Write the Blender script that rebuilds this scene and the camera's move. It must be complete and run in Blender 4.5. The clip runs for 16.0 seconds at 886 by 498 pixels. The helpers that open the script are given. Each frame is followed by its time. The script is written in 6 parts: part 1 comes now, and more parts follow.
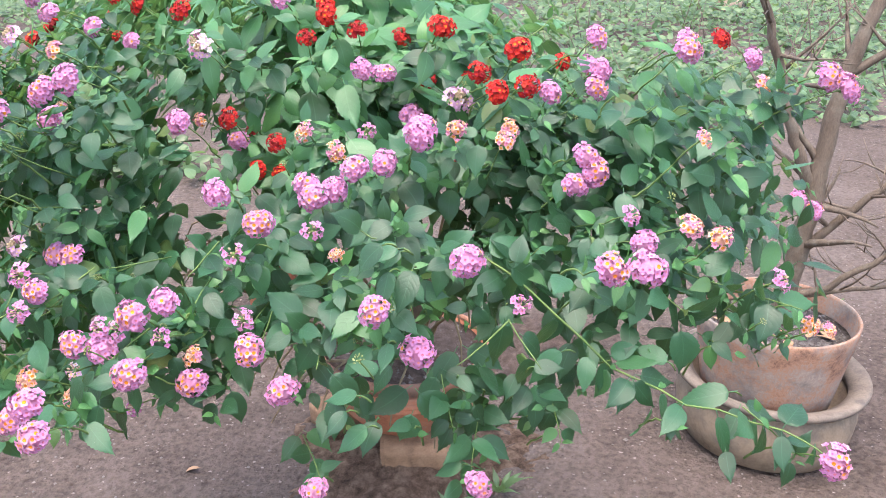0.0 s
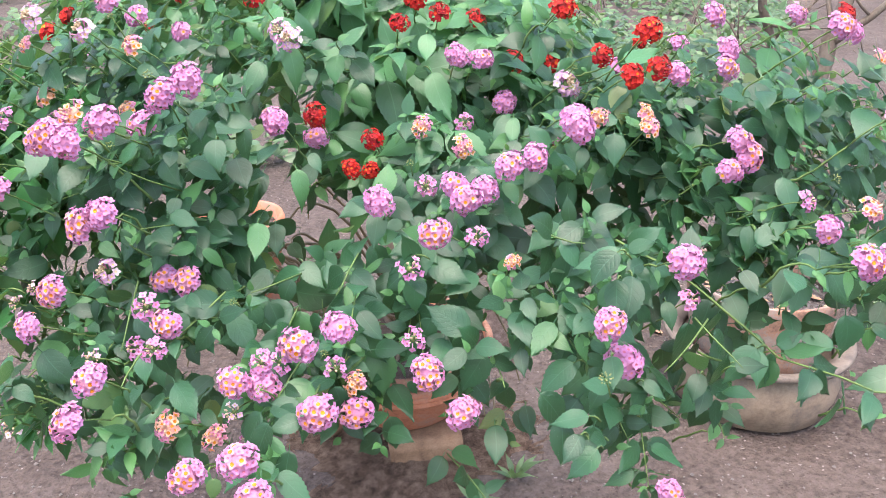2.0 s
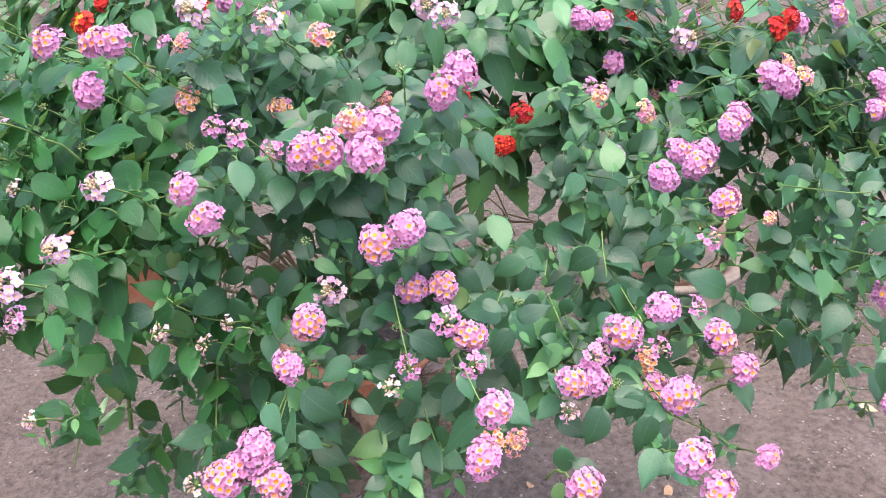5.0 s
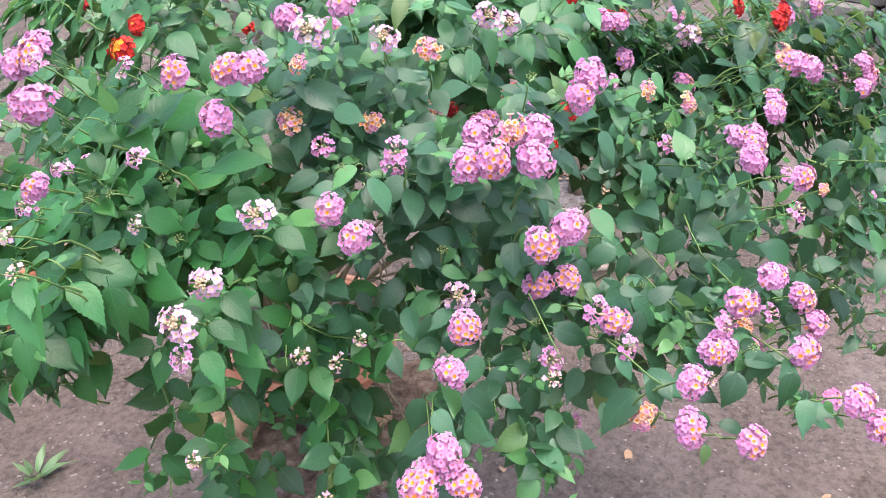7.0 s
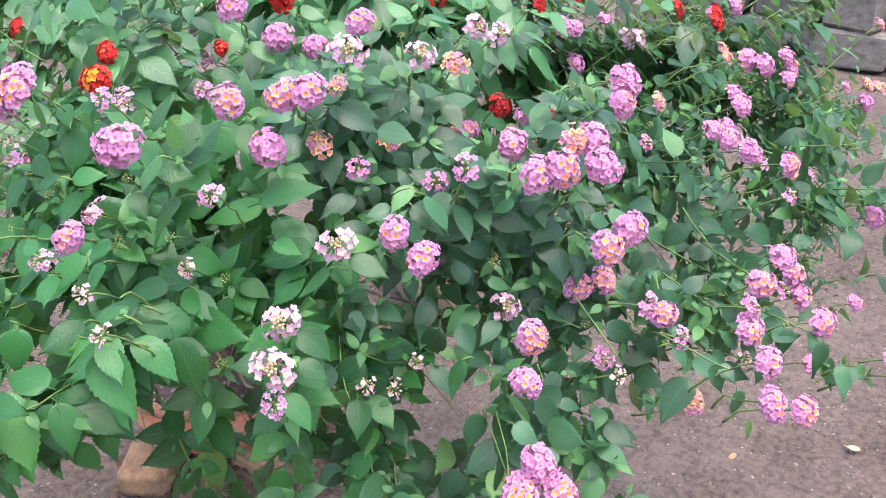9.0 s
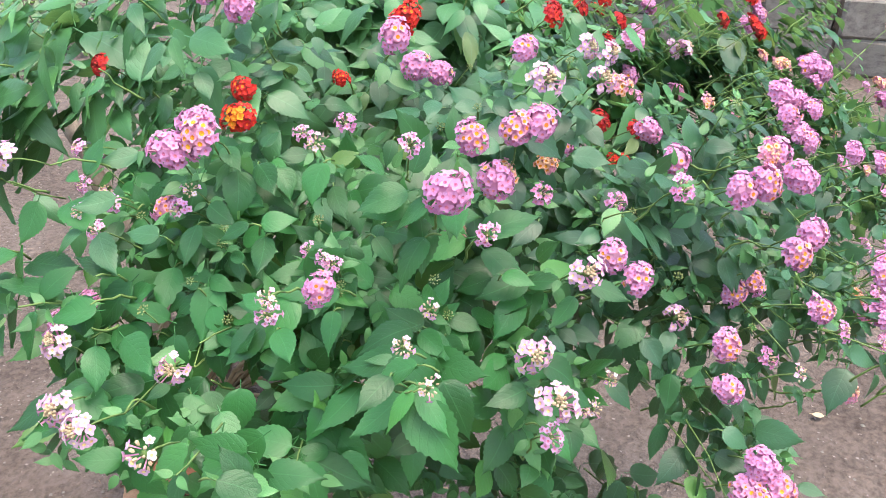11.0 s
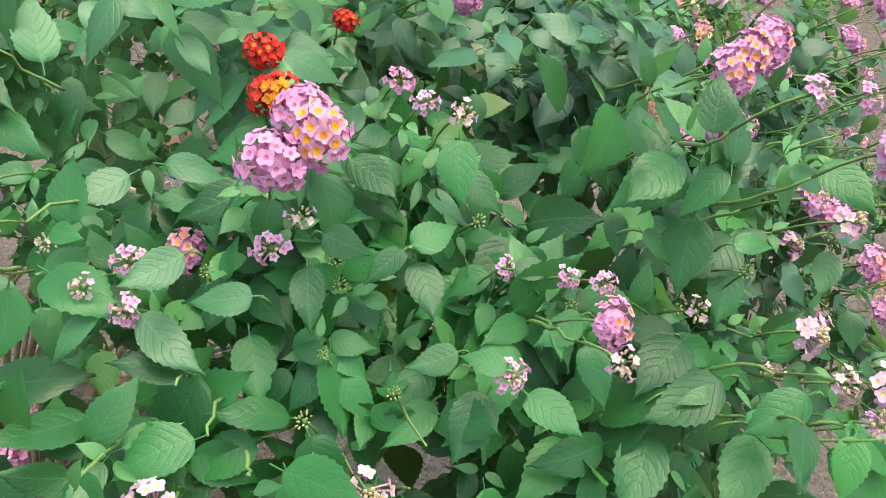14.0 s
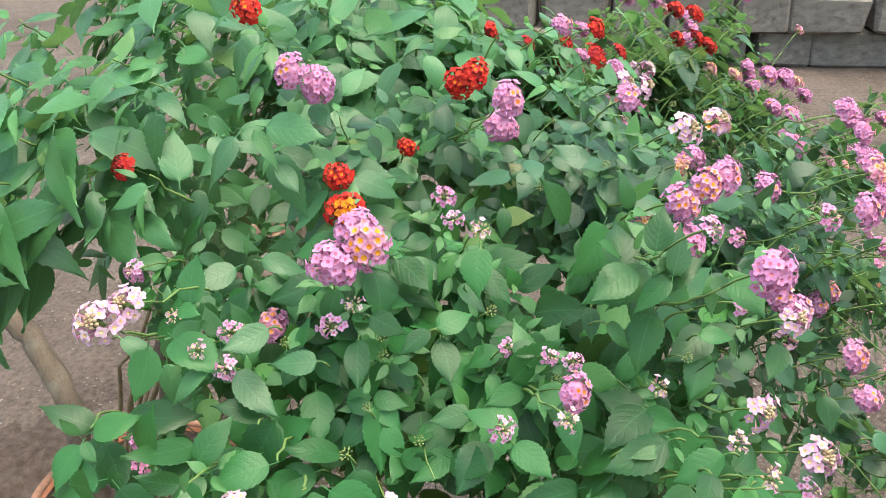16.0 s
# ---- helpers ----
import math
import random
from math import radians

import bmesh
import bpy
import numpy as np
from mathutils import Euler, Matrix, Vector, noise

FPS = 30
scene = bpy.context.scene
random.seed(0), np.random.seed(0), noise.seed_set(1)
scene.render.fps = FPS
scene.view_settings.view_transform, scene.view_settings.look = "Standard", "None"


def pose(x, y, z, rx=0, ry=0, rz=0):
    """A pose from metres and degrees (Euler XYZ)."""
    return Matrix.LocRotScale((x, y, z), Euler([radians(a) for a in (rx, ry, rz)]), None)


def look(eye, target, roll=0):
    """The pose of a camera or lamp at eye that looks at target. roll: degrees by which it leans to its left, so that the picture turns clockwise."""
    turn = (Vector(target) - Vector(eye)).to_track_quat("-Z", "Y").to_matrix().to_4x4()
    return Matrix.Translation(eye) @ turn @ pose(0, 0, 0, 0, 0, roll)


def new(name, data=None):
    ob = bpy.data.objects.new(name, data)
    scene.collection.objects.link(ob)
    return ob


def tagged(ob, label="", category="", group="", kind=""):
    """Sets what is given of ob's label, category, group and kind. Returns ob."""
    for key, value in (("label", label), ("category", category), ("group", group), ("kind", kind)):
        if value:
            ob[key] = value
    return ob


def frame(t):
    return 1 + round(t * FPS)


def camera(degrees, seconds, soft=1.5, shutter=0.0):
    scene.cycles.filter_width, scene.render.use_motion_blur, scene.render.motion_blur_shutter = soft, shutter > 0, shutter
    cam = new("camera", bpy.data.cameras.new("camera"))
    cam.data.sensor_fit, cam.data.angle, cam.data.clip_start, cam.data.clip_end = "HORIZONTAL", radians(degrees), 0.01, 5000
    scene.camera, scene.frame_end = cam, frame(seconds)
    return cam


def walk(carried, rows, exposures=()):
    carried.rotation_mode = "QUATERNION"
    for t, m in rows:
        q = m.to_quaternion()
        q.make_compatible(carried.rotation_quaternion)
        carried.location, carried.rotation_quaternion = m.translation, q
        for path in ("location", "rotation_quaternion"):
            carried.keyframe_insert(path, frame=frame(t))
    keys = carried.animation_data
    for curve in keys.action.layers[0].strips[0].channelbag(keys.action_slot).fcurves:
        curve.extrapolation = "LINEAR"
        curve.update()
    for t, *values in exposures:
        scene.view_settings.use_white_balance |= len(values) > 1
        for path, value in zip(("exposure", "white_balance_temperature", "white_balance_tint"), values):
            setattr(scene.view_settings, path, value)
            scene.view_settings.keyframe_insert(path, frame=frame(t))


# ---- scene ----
cam = camera(57.19, 16.0, soft=0.85)
walk(cam, [
    (0.0, pose(0.0000, 0.0001, 1.1660, 67.47, 0.04, -0.02)),
    (0.5, pose(-0.0812, 0.0327, 1.1701, 66.81, 0.08, -2.81)),
    (1.0, pose(-0.1583, 0.0482, 1.1721, 66.21, 0.20, -5.39)),
    (1.5, pose(-0.1950, 0.0483, 1.1690, 65.81, 0.28, -6.80)),
    (2.0, pose(-0.2217, 0.0735, 1.1668, 65.76, 0.32, -8.18)),
    (2.5, pose(-0.2722, 0.1290, 1.1639, 65.07, 0.25, -10.54)),
    (3.0, pose(-0.3214, 0.1531, 1.1612, 63.81, 0.30, -13.13)),
    (3.5, pose(-0.3921, 0.1786, 1.1666, 62.90, 0.19, -16.61)),
    (4.0, pose(-0.4651, 0.2046, 1.1774, 62.51, 0.26, -20.34)),
    (4.2, pose(-0.4898, 0.2112, 1.1789, 62.38, 0.30, -21.71)),
    (6.3, pose(-0.7280, 0.2233, 1.1971, 61.95, 0.19, -34.04)),
    (6.5, pose(-0.7457, 0.2427, 1.1973, 61.92, 0.20, -35.29)),
    (7.0, pose(-0.7865, 0.3176, 1.2033, 61.88, 0.15, -39.10)),
    (7.5, pose(-0.8245, 0.3755, 1.2122, 61.81, -0.13, -43.20)),
    (8.0, pose(-0.8496, 0.4035, 1.2099, 61.91, -0.46, -46.82)),
    (8.5, pose(-0.8630, 0.4185, 1.2098, 62.14, -0.69, -49.71)),
    (9.0, pose(-0.9025, 0.4455, 1.2063, 62.45, -0.59, -52.37)),
    (9.5, pose(-0.9651, 0.4674, 1.2115, 62.80, -0.42, -54.74)),
    (10.0, pose(-1.0125, 0.5179, 1.2210, 62.98, -0.35, -57.14)),
    (10.2, pose(-1.0198, 0.5551, 1.2220, 63.05, -0.28, -58.34)),
    (12.3, pose(-1.0348, 0.7655, 1.1766, 60.09, -0.98, -70.26)),
    (12.5, pose(-1.0051, 0.7904, 1.1590, 59.31, -0.64, -71.95)),
    (13.0, pose(-0.9340, 0.8508, 1.1319, 57.59, -1.38, -76.31)),
    (13.5, pose(-0.9198, 0.9326, 1.1510, 56.48, -1.15, -82.41)),
    (14.0, pose(-0.9582, 0.9884, 1.1731, 58.35, -1.12, -87.06)),
    (14.5, pose(-0.9995, 1.0008, 1.1973, 59.36, -0.36, -89.93)),
    (15.0, pose(-1.0186, 0.9785, 1.2067, 60.67, 0.11, -89.25)),
    (15.5, pose(-1.0311, 0.9465, 1.2251, 61.83, 0.49, -85.12)),
    (16.0, pose(-1.0610, 0.9296, 1.2444, 63.73, 0.97, -79.93)),
], [(0.0, 2.15, 6500, 16), (5.0, 2.15, 6500, 18), (7.0, 2.15, 6450, 16), (10.2, 2.16, 6500, 15), (12.3, 2.06, 7050, -2), (13.2, 2.0, 7050, -3), (14.2, 1.90, 7050, -4), (15.0, 1.92, 7050, -2), (16.0, 1.91, 7150, 2)])

# ---------------------------------------------------------------- light
world = bpy.data.worlds.new("sky")
scene.world = world
world.use_nodes = True
wn, wl = world.node_tree.nodes, world.node_tree.links
sky = wn.new("ShaderNodeTexSky")
sky.sky_type, sky.sun_disc = "NISHITA", False
sky.sun_elevation, sky.sun_rotation = radians(76), radians(194)
sky.air_density, sky.dust_density = 1.3, 4.0
wn["Background"].inputs["Strength"].default_value = 0.15
wl.new(sky.outputs["Color"], wn["Background"].inputs["Color"])
sun_data = bpy.data.lights.new("sun", "SUN")
sun_data.energy, sun_data.angle, sun_data.color = 0.9, radians(50), (1.0, 0.94, 0.85)
sun = new("sun", sun_data)
sun.matrix_world = look((-0.4, -0.6, 6.6), (0, 1, 0))

# ---------------------------------------------------------------- materials


def material(name, rough=0.6, spec=0.3):
    m = bpy.data.materials.new(name)
    m.use_nodes = True
    b = m.node_tree.nodes["Principled BSDF"]
    b.inputs["Roughness"].default_value = rough
    b.inputs["Specular IOR Level"].default_value = spec
    return m, m.node_tree.nodes, m.node_tree.links, b


def node(nodes, kind, **values):
    n = nodes.new(kind)
    for key, value in values.items():
        n.inputs[key].default_value = value
    return n


def ramp(nodes, stops):
    r = nodes.new("ShaderNodeValToRGB")
    els = r.color_ramp.elements
    while len(els) < len(stops):
        els.new(0.5)
    for e, (p, c) in zip(els, stops):
        e.position, e.color = p, (*c, 1)
    return r


def mixed(nodes, links, a, b, fac, how="MIX"):
    """A colour mix; a and b are sockets or colours, fac a socket or a number."""
    x = nodes.new("ShaderNodeMix")
    x.data_type, x.blend_type = "RGBA", how
    for i, v in ((6, a), (7, b), (0, fac)):
        if isinstance(v, bpy.types.NodeSocket):
            links.new(v, x.inputs[i])
        else:
            x.inputs[i].default_value = (*v, 1) if isinstance(v, tuple) else v
    return x.outputs[2]


def maths(nodes, links, op, a, b=0.0):
    x = nodes.new("ShaderNodeMath")
    x.operation = op
    for i, v in ((0, a), (1, b)):
        if isinstance(v, bpy.types.NodeSocket):
            links.new(v, x.inputs[i])
        else:
            x.inputs[i].default_value = v
    return x.outputs[0]


def bumped(nodes, links, b, height, strength, distance):
    n = node(nodes, "ShaderNodeBump", Strength=strength, Distance=distance)
    links.new(height, n.inputs["Height"])
    links.new(n.outputs[0], b.inputs["Normal"])


def leaf_material(name, deep, mid, young, per_object, worn=(0.16, 0.17, 0.05), gloss=0.5):
    """Matte, slightly translucent blade: a tone per leaf, sunken side veins that bow to the tip, a crinkled skin and small pale spots."""
    m, N, L, b = material(name, 0.35, gloss)
    if per_object:
        rnd = N.new("ShaderNodeObjectInfo").outputs["Random"]
    else:
        rnd = N.new("ShaderNodeNewGeometry").outputs["Random Per Island"]
    tone = ramp(N, [(0.0, tuple(c * 0.85 for c in deep)), (0.3, deep), (0.62, mid), (0.9, tuple(c * 1.3 for c in mid)), (0.985, young), (1.0, worn)])
    L.new(rnd, tone.inputs[0])
    uv = N.new("ShaderNodeUVMap")
    sep = N.new("ShaderNodeSeparateXYZ")
    L.new(uv.outputs[0], sep.inputs[0])
    k = maths(N, L, "MULTIPLY", maths(N, L, "ABSOLUTE", maths(N, L, "SUBTRACT", sep.outputs[0], 0.5)), 2.0)
    bow = maths(N, L, "ADD", maths(N, L, "MULTIPLY", k, 0.2), maths(N, L, "MULTIPLY", maths(N, L, "MULTIPLY", k, k), 0.13))
    drift = node(N, "ShaderNodeTexNoise", Scale=45.0, Detail=2.0)
    L.new(N.new("ShaderNodeNewGeometry").outputs["Position"], drift.inputs["Vector"])
    slant = maths(N, L, "ADD", maths(N, L, "SUBTRACT", sep.outputs[1], bow), maths(N, L, "MULTIPLY", drift.outputs[0], 0.09))
    wave = maths(N, L, "ABSOLUTE", maths(N, L, "SINE", maths(N, L, "MULTIPLY", slant, 22.0)))
    pillow = maths(N, L, "POWER", wave, 0.7)
    groove = maths(N, L, "SUBTRACT", 1.0, maths(N, L, "MINIMUM", maths(N, L, "MULTIPLY", wave, 5.5), 1.0))
    rib = maths(N, L, "SUBTRACT", 1.0, maths(N, L, "MINIMUM", maths(N, L, "MULTIPLY", k, 18.0), 1.0))
    skin = node(N, "ShaderNodeTexVoronoi", Scale=24.0)
    L.new(uv.outputs[0], skin.inputs["Vector"])
    fine = node(N, "ShaderNodeTexNoise", Scale=900.0, Detail=3.0)
    coarse = node(N, "ShaderNodeTexNoise", Scale=70.0, Detail=4.0)
    geo = N.new("ShaderNodeNewGeometry")
    for t in (fine, coarse):
        L.new(geo.outputs["Position"], t.inputs["Vector"])
    col = mixed(N, L, tone.outputs[0], tuple(c * 1.4 for c in mid), maths(N, L, "MULTIPLY", coarse.outputs[0], 0.4))
    col = mixed(N, L, col, tuple(c * 0.55 for c in deep), maths(N, L, "MULTIPLY", fine.outputs[0], 0.3))
    col = mixed(N, L, col, tuple(c * 0.55 for c in mid), maths(N, L, "MULTIPLY", groove, 0.30))
    col = mixed(N, L, col, tuple(c * 1.5 + 0.02 for c in mid), maths(N, L, "MULTIPLY", rib, 0.4))
    dust = ramp(N, [(0.70, (0, 0, 0)), (0.76, (1, 1, 1))])
    L.new(fine.outputs[0], dust.inputs[0])
    col = mixed(N, L, col, (0.32, 0.36, 0.28), maths(N, L, "MULTIPLY", dust.outputs[0], 0.5))
    L.new(col, b.inputs["Base Color"])
    hump = maths(N, L, "ADD", maths(N, L, "MULTIPLY", pillow, 0.26), maths(N, L, "MULTIPLY", groove, -0.42))
    hump = maths(N, L, "ADD", hump, maths(N, L, "MULTIPLY", skin.outputs["Distance"], -0.35))
    hump = maths(N, L, "ADD", hump, maths(N, L, "MULTIPLY", fine.outputs[0], 0.2))
    hump = maths(N, L, "ADD", hump, maths(N, L, "MULTIPLY", coarse.outputs[0], 1.2))
    bumped(N, L, b, hump, 0.36, 0.0009)
    tr = N.new("ShaderNodeBsdfTranslucent")
    L.new(mixed(N, L, col, (0.5, 0.75, 0.14), 0.22), tr.inputs[0])
    mx = node(N, "ShaderNodeMixShader", Fac=0.36)
    out = N["Material Output"]
    L.new(b.outputs[0], mx.inputs[1])
    L.new(tr.outputs[0], mx.inputs[2])
    L.new(mx.outputs[0], out.inputs[0])
    return m


def petal_material(name, main, pale, dark):
    m, N, L, b = material(name, 0.62, 0.2)
    rnd = N.new("ShaderNodeNewGeometry").outputs["Random Per Island"]
    tone = ramp(N, [(0.0, dark), (0.35, main), (0.75, main), (1.0, pale)])
    L.new(rnd, tone.inputs[0])
    tex = node(N, "ShaderNodeTexNoise", Scale=420.0, Detail=3.0)
    L.new(mixed(N, L, tone.outputs[0], pale, maths(N, L, "MULTIPLY", tex.outputs[0], 0.3)), b.inputs["Base Color"])
    bumped(N, L, b, tex.outputs[0], 0.25, 0.0006)
    tr = N.new("ShaderNodeBsdfTranslucent")
    L.new(tone.outputs[0], tr.inputs[0])
    mx = node(N, "ShaderNodeMixShader", Fac=0.22)
    L.new(b.outputs[0], mx.inputs[1])
    L.new(tr.outputs[0], mx.inputs[2])
    L.new(mx.outputs[0], N["Material Output"].inputs[0])
    return m


def grained(name, stops, scale, rough=0.8, bump=0.4, depth=0.002, spec=0.2, stretch=(1, 1, 1), stain=None, stain_scale=6.0):
    """A mineral or woody surface: two scales of tone, relief and an optional stain colour in blotches."""
    m, N, L, b = material(name, rough, spec)
    tc = N.new("ShaderNodeTexCoord")
    mp = N.new("ShaderNodeMapping")
    mp.inputs["Scale"].default_value = stretch
    L.new(tc.outputs["Object"], mp.inputs[0])
    big = node(N, "ShaderNodeTexNoise", Scale=scale, Detail=7.0, Roughness=0.65)
    small = node(N, "ShaderNodeTexNoise", Scale=scale * 14, Detail=5.0, Roughness=0.7)
    for t in (big, small):
        L.new(mp.outputs[0], t.inputs["Vector"])
    r = ramp(N, stops)
    L.new(maths(N, L, "ADD", maths(N, L, "MULTIPLY", big.outputs[0], 0.65), maths(N, L, "MULTIPLY", small.outputs[0], 0.35)), r.inputs[0])
    col = r.outputs[0]
    if stain:
        blot = node(N, "ShaderNodeTexNoise", Scale=stain_scale, Detail=6.0, Roughness=0.7)
        L.new(tc.outputs["Object"], blot.inputs["Vector"])
        edge = ramp(N, [(0.5, (0, 0, 0)), (0.68, (1, 1, 1))])
        L.new(blot.outputs[0], edge.inputs[0])
        col = mixed(N, L, col, stain, maths(N, L, "MULTIPLY", edge.outputs[0], 0.75))
    L.new(col, b.inputs["Base Color"])
    bumped(N, L, b, maths(N, L, "ADD", big.outputs[0], maths(N, L, "MULTIPLY", small.outputs[0], 0.6)), bump, depth)
    return m


LEAF = leaf_material("leaf_green", (0.017, 0.062, 0.031), (0.040, 0.130, 0.061), (0.10, 0.29, 0.08), True)
LEAF_STUFF = leaf_material("leaf_green_mass", (0.015, 0.055, 0.027), (0.037, 0.120, 0.057), (0.10, 0.25, 0.08), False)
LEAF_PALE = leaf_material("leaf_fresh", (0.014, 0.066, 0.021), (0.033, 0.152, 0.042), (0.08, 0.28, 0.055), True, gloss=0.4)
LEAF_PALE_STUFF = leaf_material("leaf_fresh_mass", (0.012, 0.058, 0.019), (0.030, 0.138, 0.038), (0.08, 0.25, 0.055), False, gloss=0.4)
LEAF_YOUNG = leaf_material("leaf_young", (0.048, 0.15, 0.05), (0.075, 0.215, 0.068), (0.11, 0.27, 0.09), False)
LEAF_LONG = leaf_material("leaf_long", (0.038, 0.122, 0.05), (0.066, 0.196, 0.078), (0.12, 0.29, 0.08), True)
LEAF_LONG_STUFF = leaf_material("leaf_long_mass", (0.038, 0.122, 0.05), (0.066, 0.196, 0.078), (0.12, 0.29, 0.08), False)
WEED = leaf_material("weed_green", (0.05, 0.10, 0.04), (0.10, 0.175, 0.075), (0.2, 0.28, 0.13), False)
STEM = grained("stem_green", [(0.3, (0.07, 0.13, 0.035)), (0.7, (0.17, 0.25, 0.08))], 40, 0.6, 0.3, 0.001)
BARK = grained("bark", [(0.3, (0.06, 0.046, 0.034)), (0.52, (0.14, 0.108, 0.082)), (0.75, (0.24, 0.195, 0.15))], 26, 0.88, 0.8, 0.005, stretch=(1, 1, 0.3), stain=(0.21, 0.19, 0.15), stain_scale=16)
WOODY = grained("woody_stem", [(0.3, (0.10, 0.075, 0.045)), (0.7, (0.26, 0.20, 0.12))], 40, 0.8, 0.5, 0.001)
PINK = petal_material("petal_mauve", (0.51, 0.220, 0.40), (0.56, 0.28, 0.46), (0.46, 0.175, 0.355))
LILAC = petal_material("petal_lilac", (0.53, 0.275, 0.44), (0.60, 0.40, 0.52), (0.47, 0.205, 0.39))
ROSE = petal_material("petal_rose", (0.54, 0.235, 0.34), (0.58, 0.30, 0.38), (0.51, 0.19, 0.28))
PEACH = petal_material("petal_peach", (0.66, 0.36, 0.27), (0.72, 0.50, 0.32), (0.6, 0.26, 0.25))
CREAM = petal_material("petal_cream", (0.54, 0.32, 0.46), (0.62, 0.50, 0.54), (0.48, 0.23, 0.42))
RED = petal_material("petal_red", (0.46, 0.016, 0.016), (0.57, 0.040, 0.024), (0.33, 0.010, 0.014))
CRIMSON = petal_material("petal_crimson", (0.33, 0.012, 0.020), (0.44, 0.03, 0.032), (0.22, 0.007, 0.014))
ORANGE = petal_material("petal_orange", (0.62, 0.15, 0.012), (0.66, 0.28, 0.02), (0.55, 0.06, 0.01))
EYE_PINK = petal_material("eye_pink", (0.50, 0.13, 0.22), (0.58, 0.21, 0.20), (0.42, 0.10, 0.23))
EYE_YELLOW = petal_material("eye_yellow", (0.64, 0.24, 0.012), (0.68, 0.35, 0.03), (0.56, 0.14, 0.01))
EYE_CREAM = petal_material("eye_cream", (0.66, 0.48, 0.18), (0.7, 0.6, 0.36), (0.48, 0.28, 0.12))
EYE_RED = petal_material("eye_red", (0.5, 0.02, 0.01), (0.8, 0.12, 0.02), (0.3, 0.01, 0.01))
EYE_ORANGE = petal_material("eye_orange", (0.62, 0.14, 0.012), (0.66, 0.26, 0.02), (0.5, 0.05, 0.01))
TUBE_PINK = petal_material("floret_tube", (0.55, 0.23, 0.38), (0.60, 0.30, 0.40), (0.48, 0.18, 0.34))
TUBE_RED = petal_material("red_floret_tube", (0.25, 0.02, 0.02), (0.35, 0.05, 0.03), (0.16, 0.01, 0.015))
GREEN_CUP = petal_material("green_calyx", (0.22, 0.27, 0.09), (0.36, 0.38, 0.17), (0.12, 0.17, 0.05))
BUD = petal_material("bud_cream", (0.44, 0.33, 0.20), (0.56, 0.46, 0.31), (0.34, 0.22, 0.14))
TERRACOTTA = grained("terracotta", [(0.34, (0.22, 0.085, 0.05)), (0.5, (0.40, 0.155, 0.085)), (0.68, (0.46, 0.23, 0.15))], 10, 0.88, 0.5, 0.003, stain=(0.22, 0.16, 0.13), stain_scale=10)
BROWN_CLAY = grained("brown_terracotta", [(0.36, (0.13, 0.075, 0.05)), (0.5, (0.26, 0.125, 0.08)), (0.66, (0.34, 0.20, 0.14))], 14, 0.92, 0.6, 0.003, stain=(0.11, 0.085, 0.07), stain_scale=9)
OLD_CLAY = grained("weathered_clay", [(0.36, (0.15, 0.09, 0.065)), (0.46, (0.32, 0.18, 0.12)), (0.55, (0.27, 0.215, 0.18)), (0.68, (0.36, 0.29, 0.24))], 11, 0.9, 0.6, 0.004, stain=(0.12, 0.112, 0.115), stain_scale=13)
TUB_CLAY = grained("pale_clay", [(0.32, (0.12, 0.09, 0.065)), (0.5, (0.23, 0.175, 0.125)), (0.72, (0.30, 0.24, 0.18))], 9, 0.88, 0.5, 0.003, stain=(0.10, 0.085, 0.075), stain_scale=12)
LIP_CLAY = grained("grey_clay", [(0.32, (0.10, 0.08, 0.065)), (0.5, (0.17, 0.14, 0.115)), (0.72, (0.24, 0.20, 0.165))], 12, 0.9, 0.6, 0.004, stain=(0.08, 0.07, 0.065), stain_scale=11)
BRICK = grained("brick", [(0.34, (0.12, 0.075, 0.05)), (0.5, (0.25, 0.15, 0.09)), (0.68, (0.34, 0.22, 0.14))], 22, 0.92, 0.8, 0.005)
SOIL = grained("potting_soil", [(0.36, (0.06, 0.048, 0.044)), (0.52, (0.16, 0.14, 0.13)), (0.66, (0.32, 0.3, 0.29))], 55, 0.95, 1.0, 0.01)
STONE = grained("grey_stone", [(0.34, (0.07, 0.062, 0.055)), (0.52, (0.165, 0.148, 0.133)), (0.7, (0.26, 0.238, 0.212))], 6, 0.9, 0.7, 0.01, stain=(0.14, 0.13, 0.11), stain_scale=3)
GRIT = grained("grey_grit", [(0.3, (0.12, 0.108, 0.1)), (0.6, (0.18, 0.165, 0.155)), (0.8, (0.25, 0.23, 0.215))], 5, 0.9, 0.4, 0.004, stain=(0.2, 0.18, 0.165), stain_scale=2)
DARK_SOIL = grained("dark_soil", [(0.34, (0.05, 0.034, 0.027)), (0.5, (0.10, 0.073, 0.06)), (0.66, (0.17, 0.132, 0.112))], 40, 0.95, 1.0, 0.014)
LOOSE = grained("loose_soil", [(0.37, (0.045, 0.028, 0.018)), (0.5, (0.16, 0.105, 0.072)), (0.63, (0.31, 0.22, 0.16))], 34, 0.97, 1.0, 0.022)
STRAW = grained("dry_straw", [(0.3, (0.24, 0.18, 0.11)), (0.7, (0.4, 0.33, 0.22))], 30, 0.8, 0.3, 0.001)
DRY_LEAF = grained("dry_leaf", [(0.3, (0.2, 0.11, 0.06)), (0.7, (0.42, 0.28, 0.17))], 60, 0.8, 0.5, 0.002)


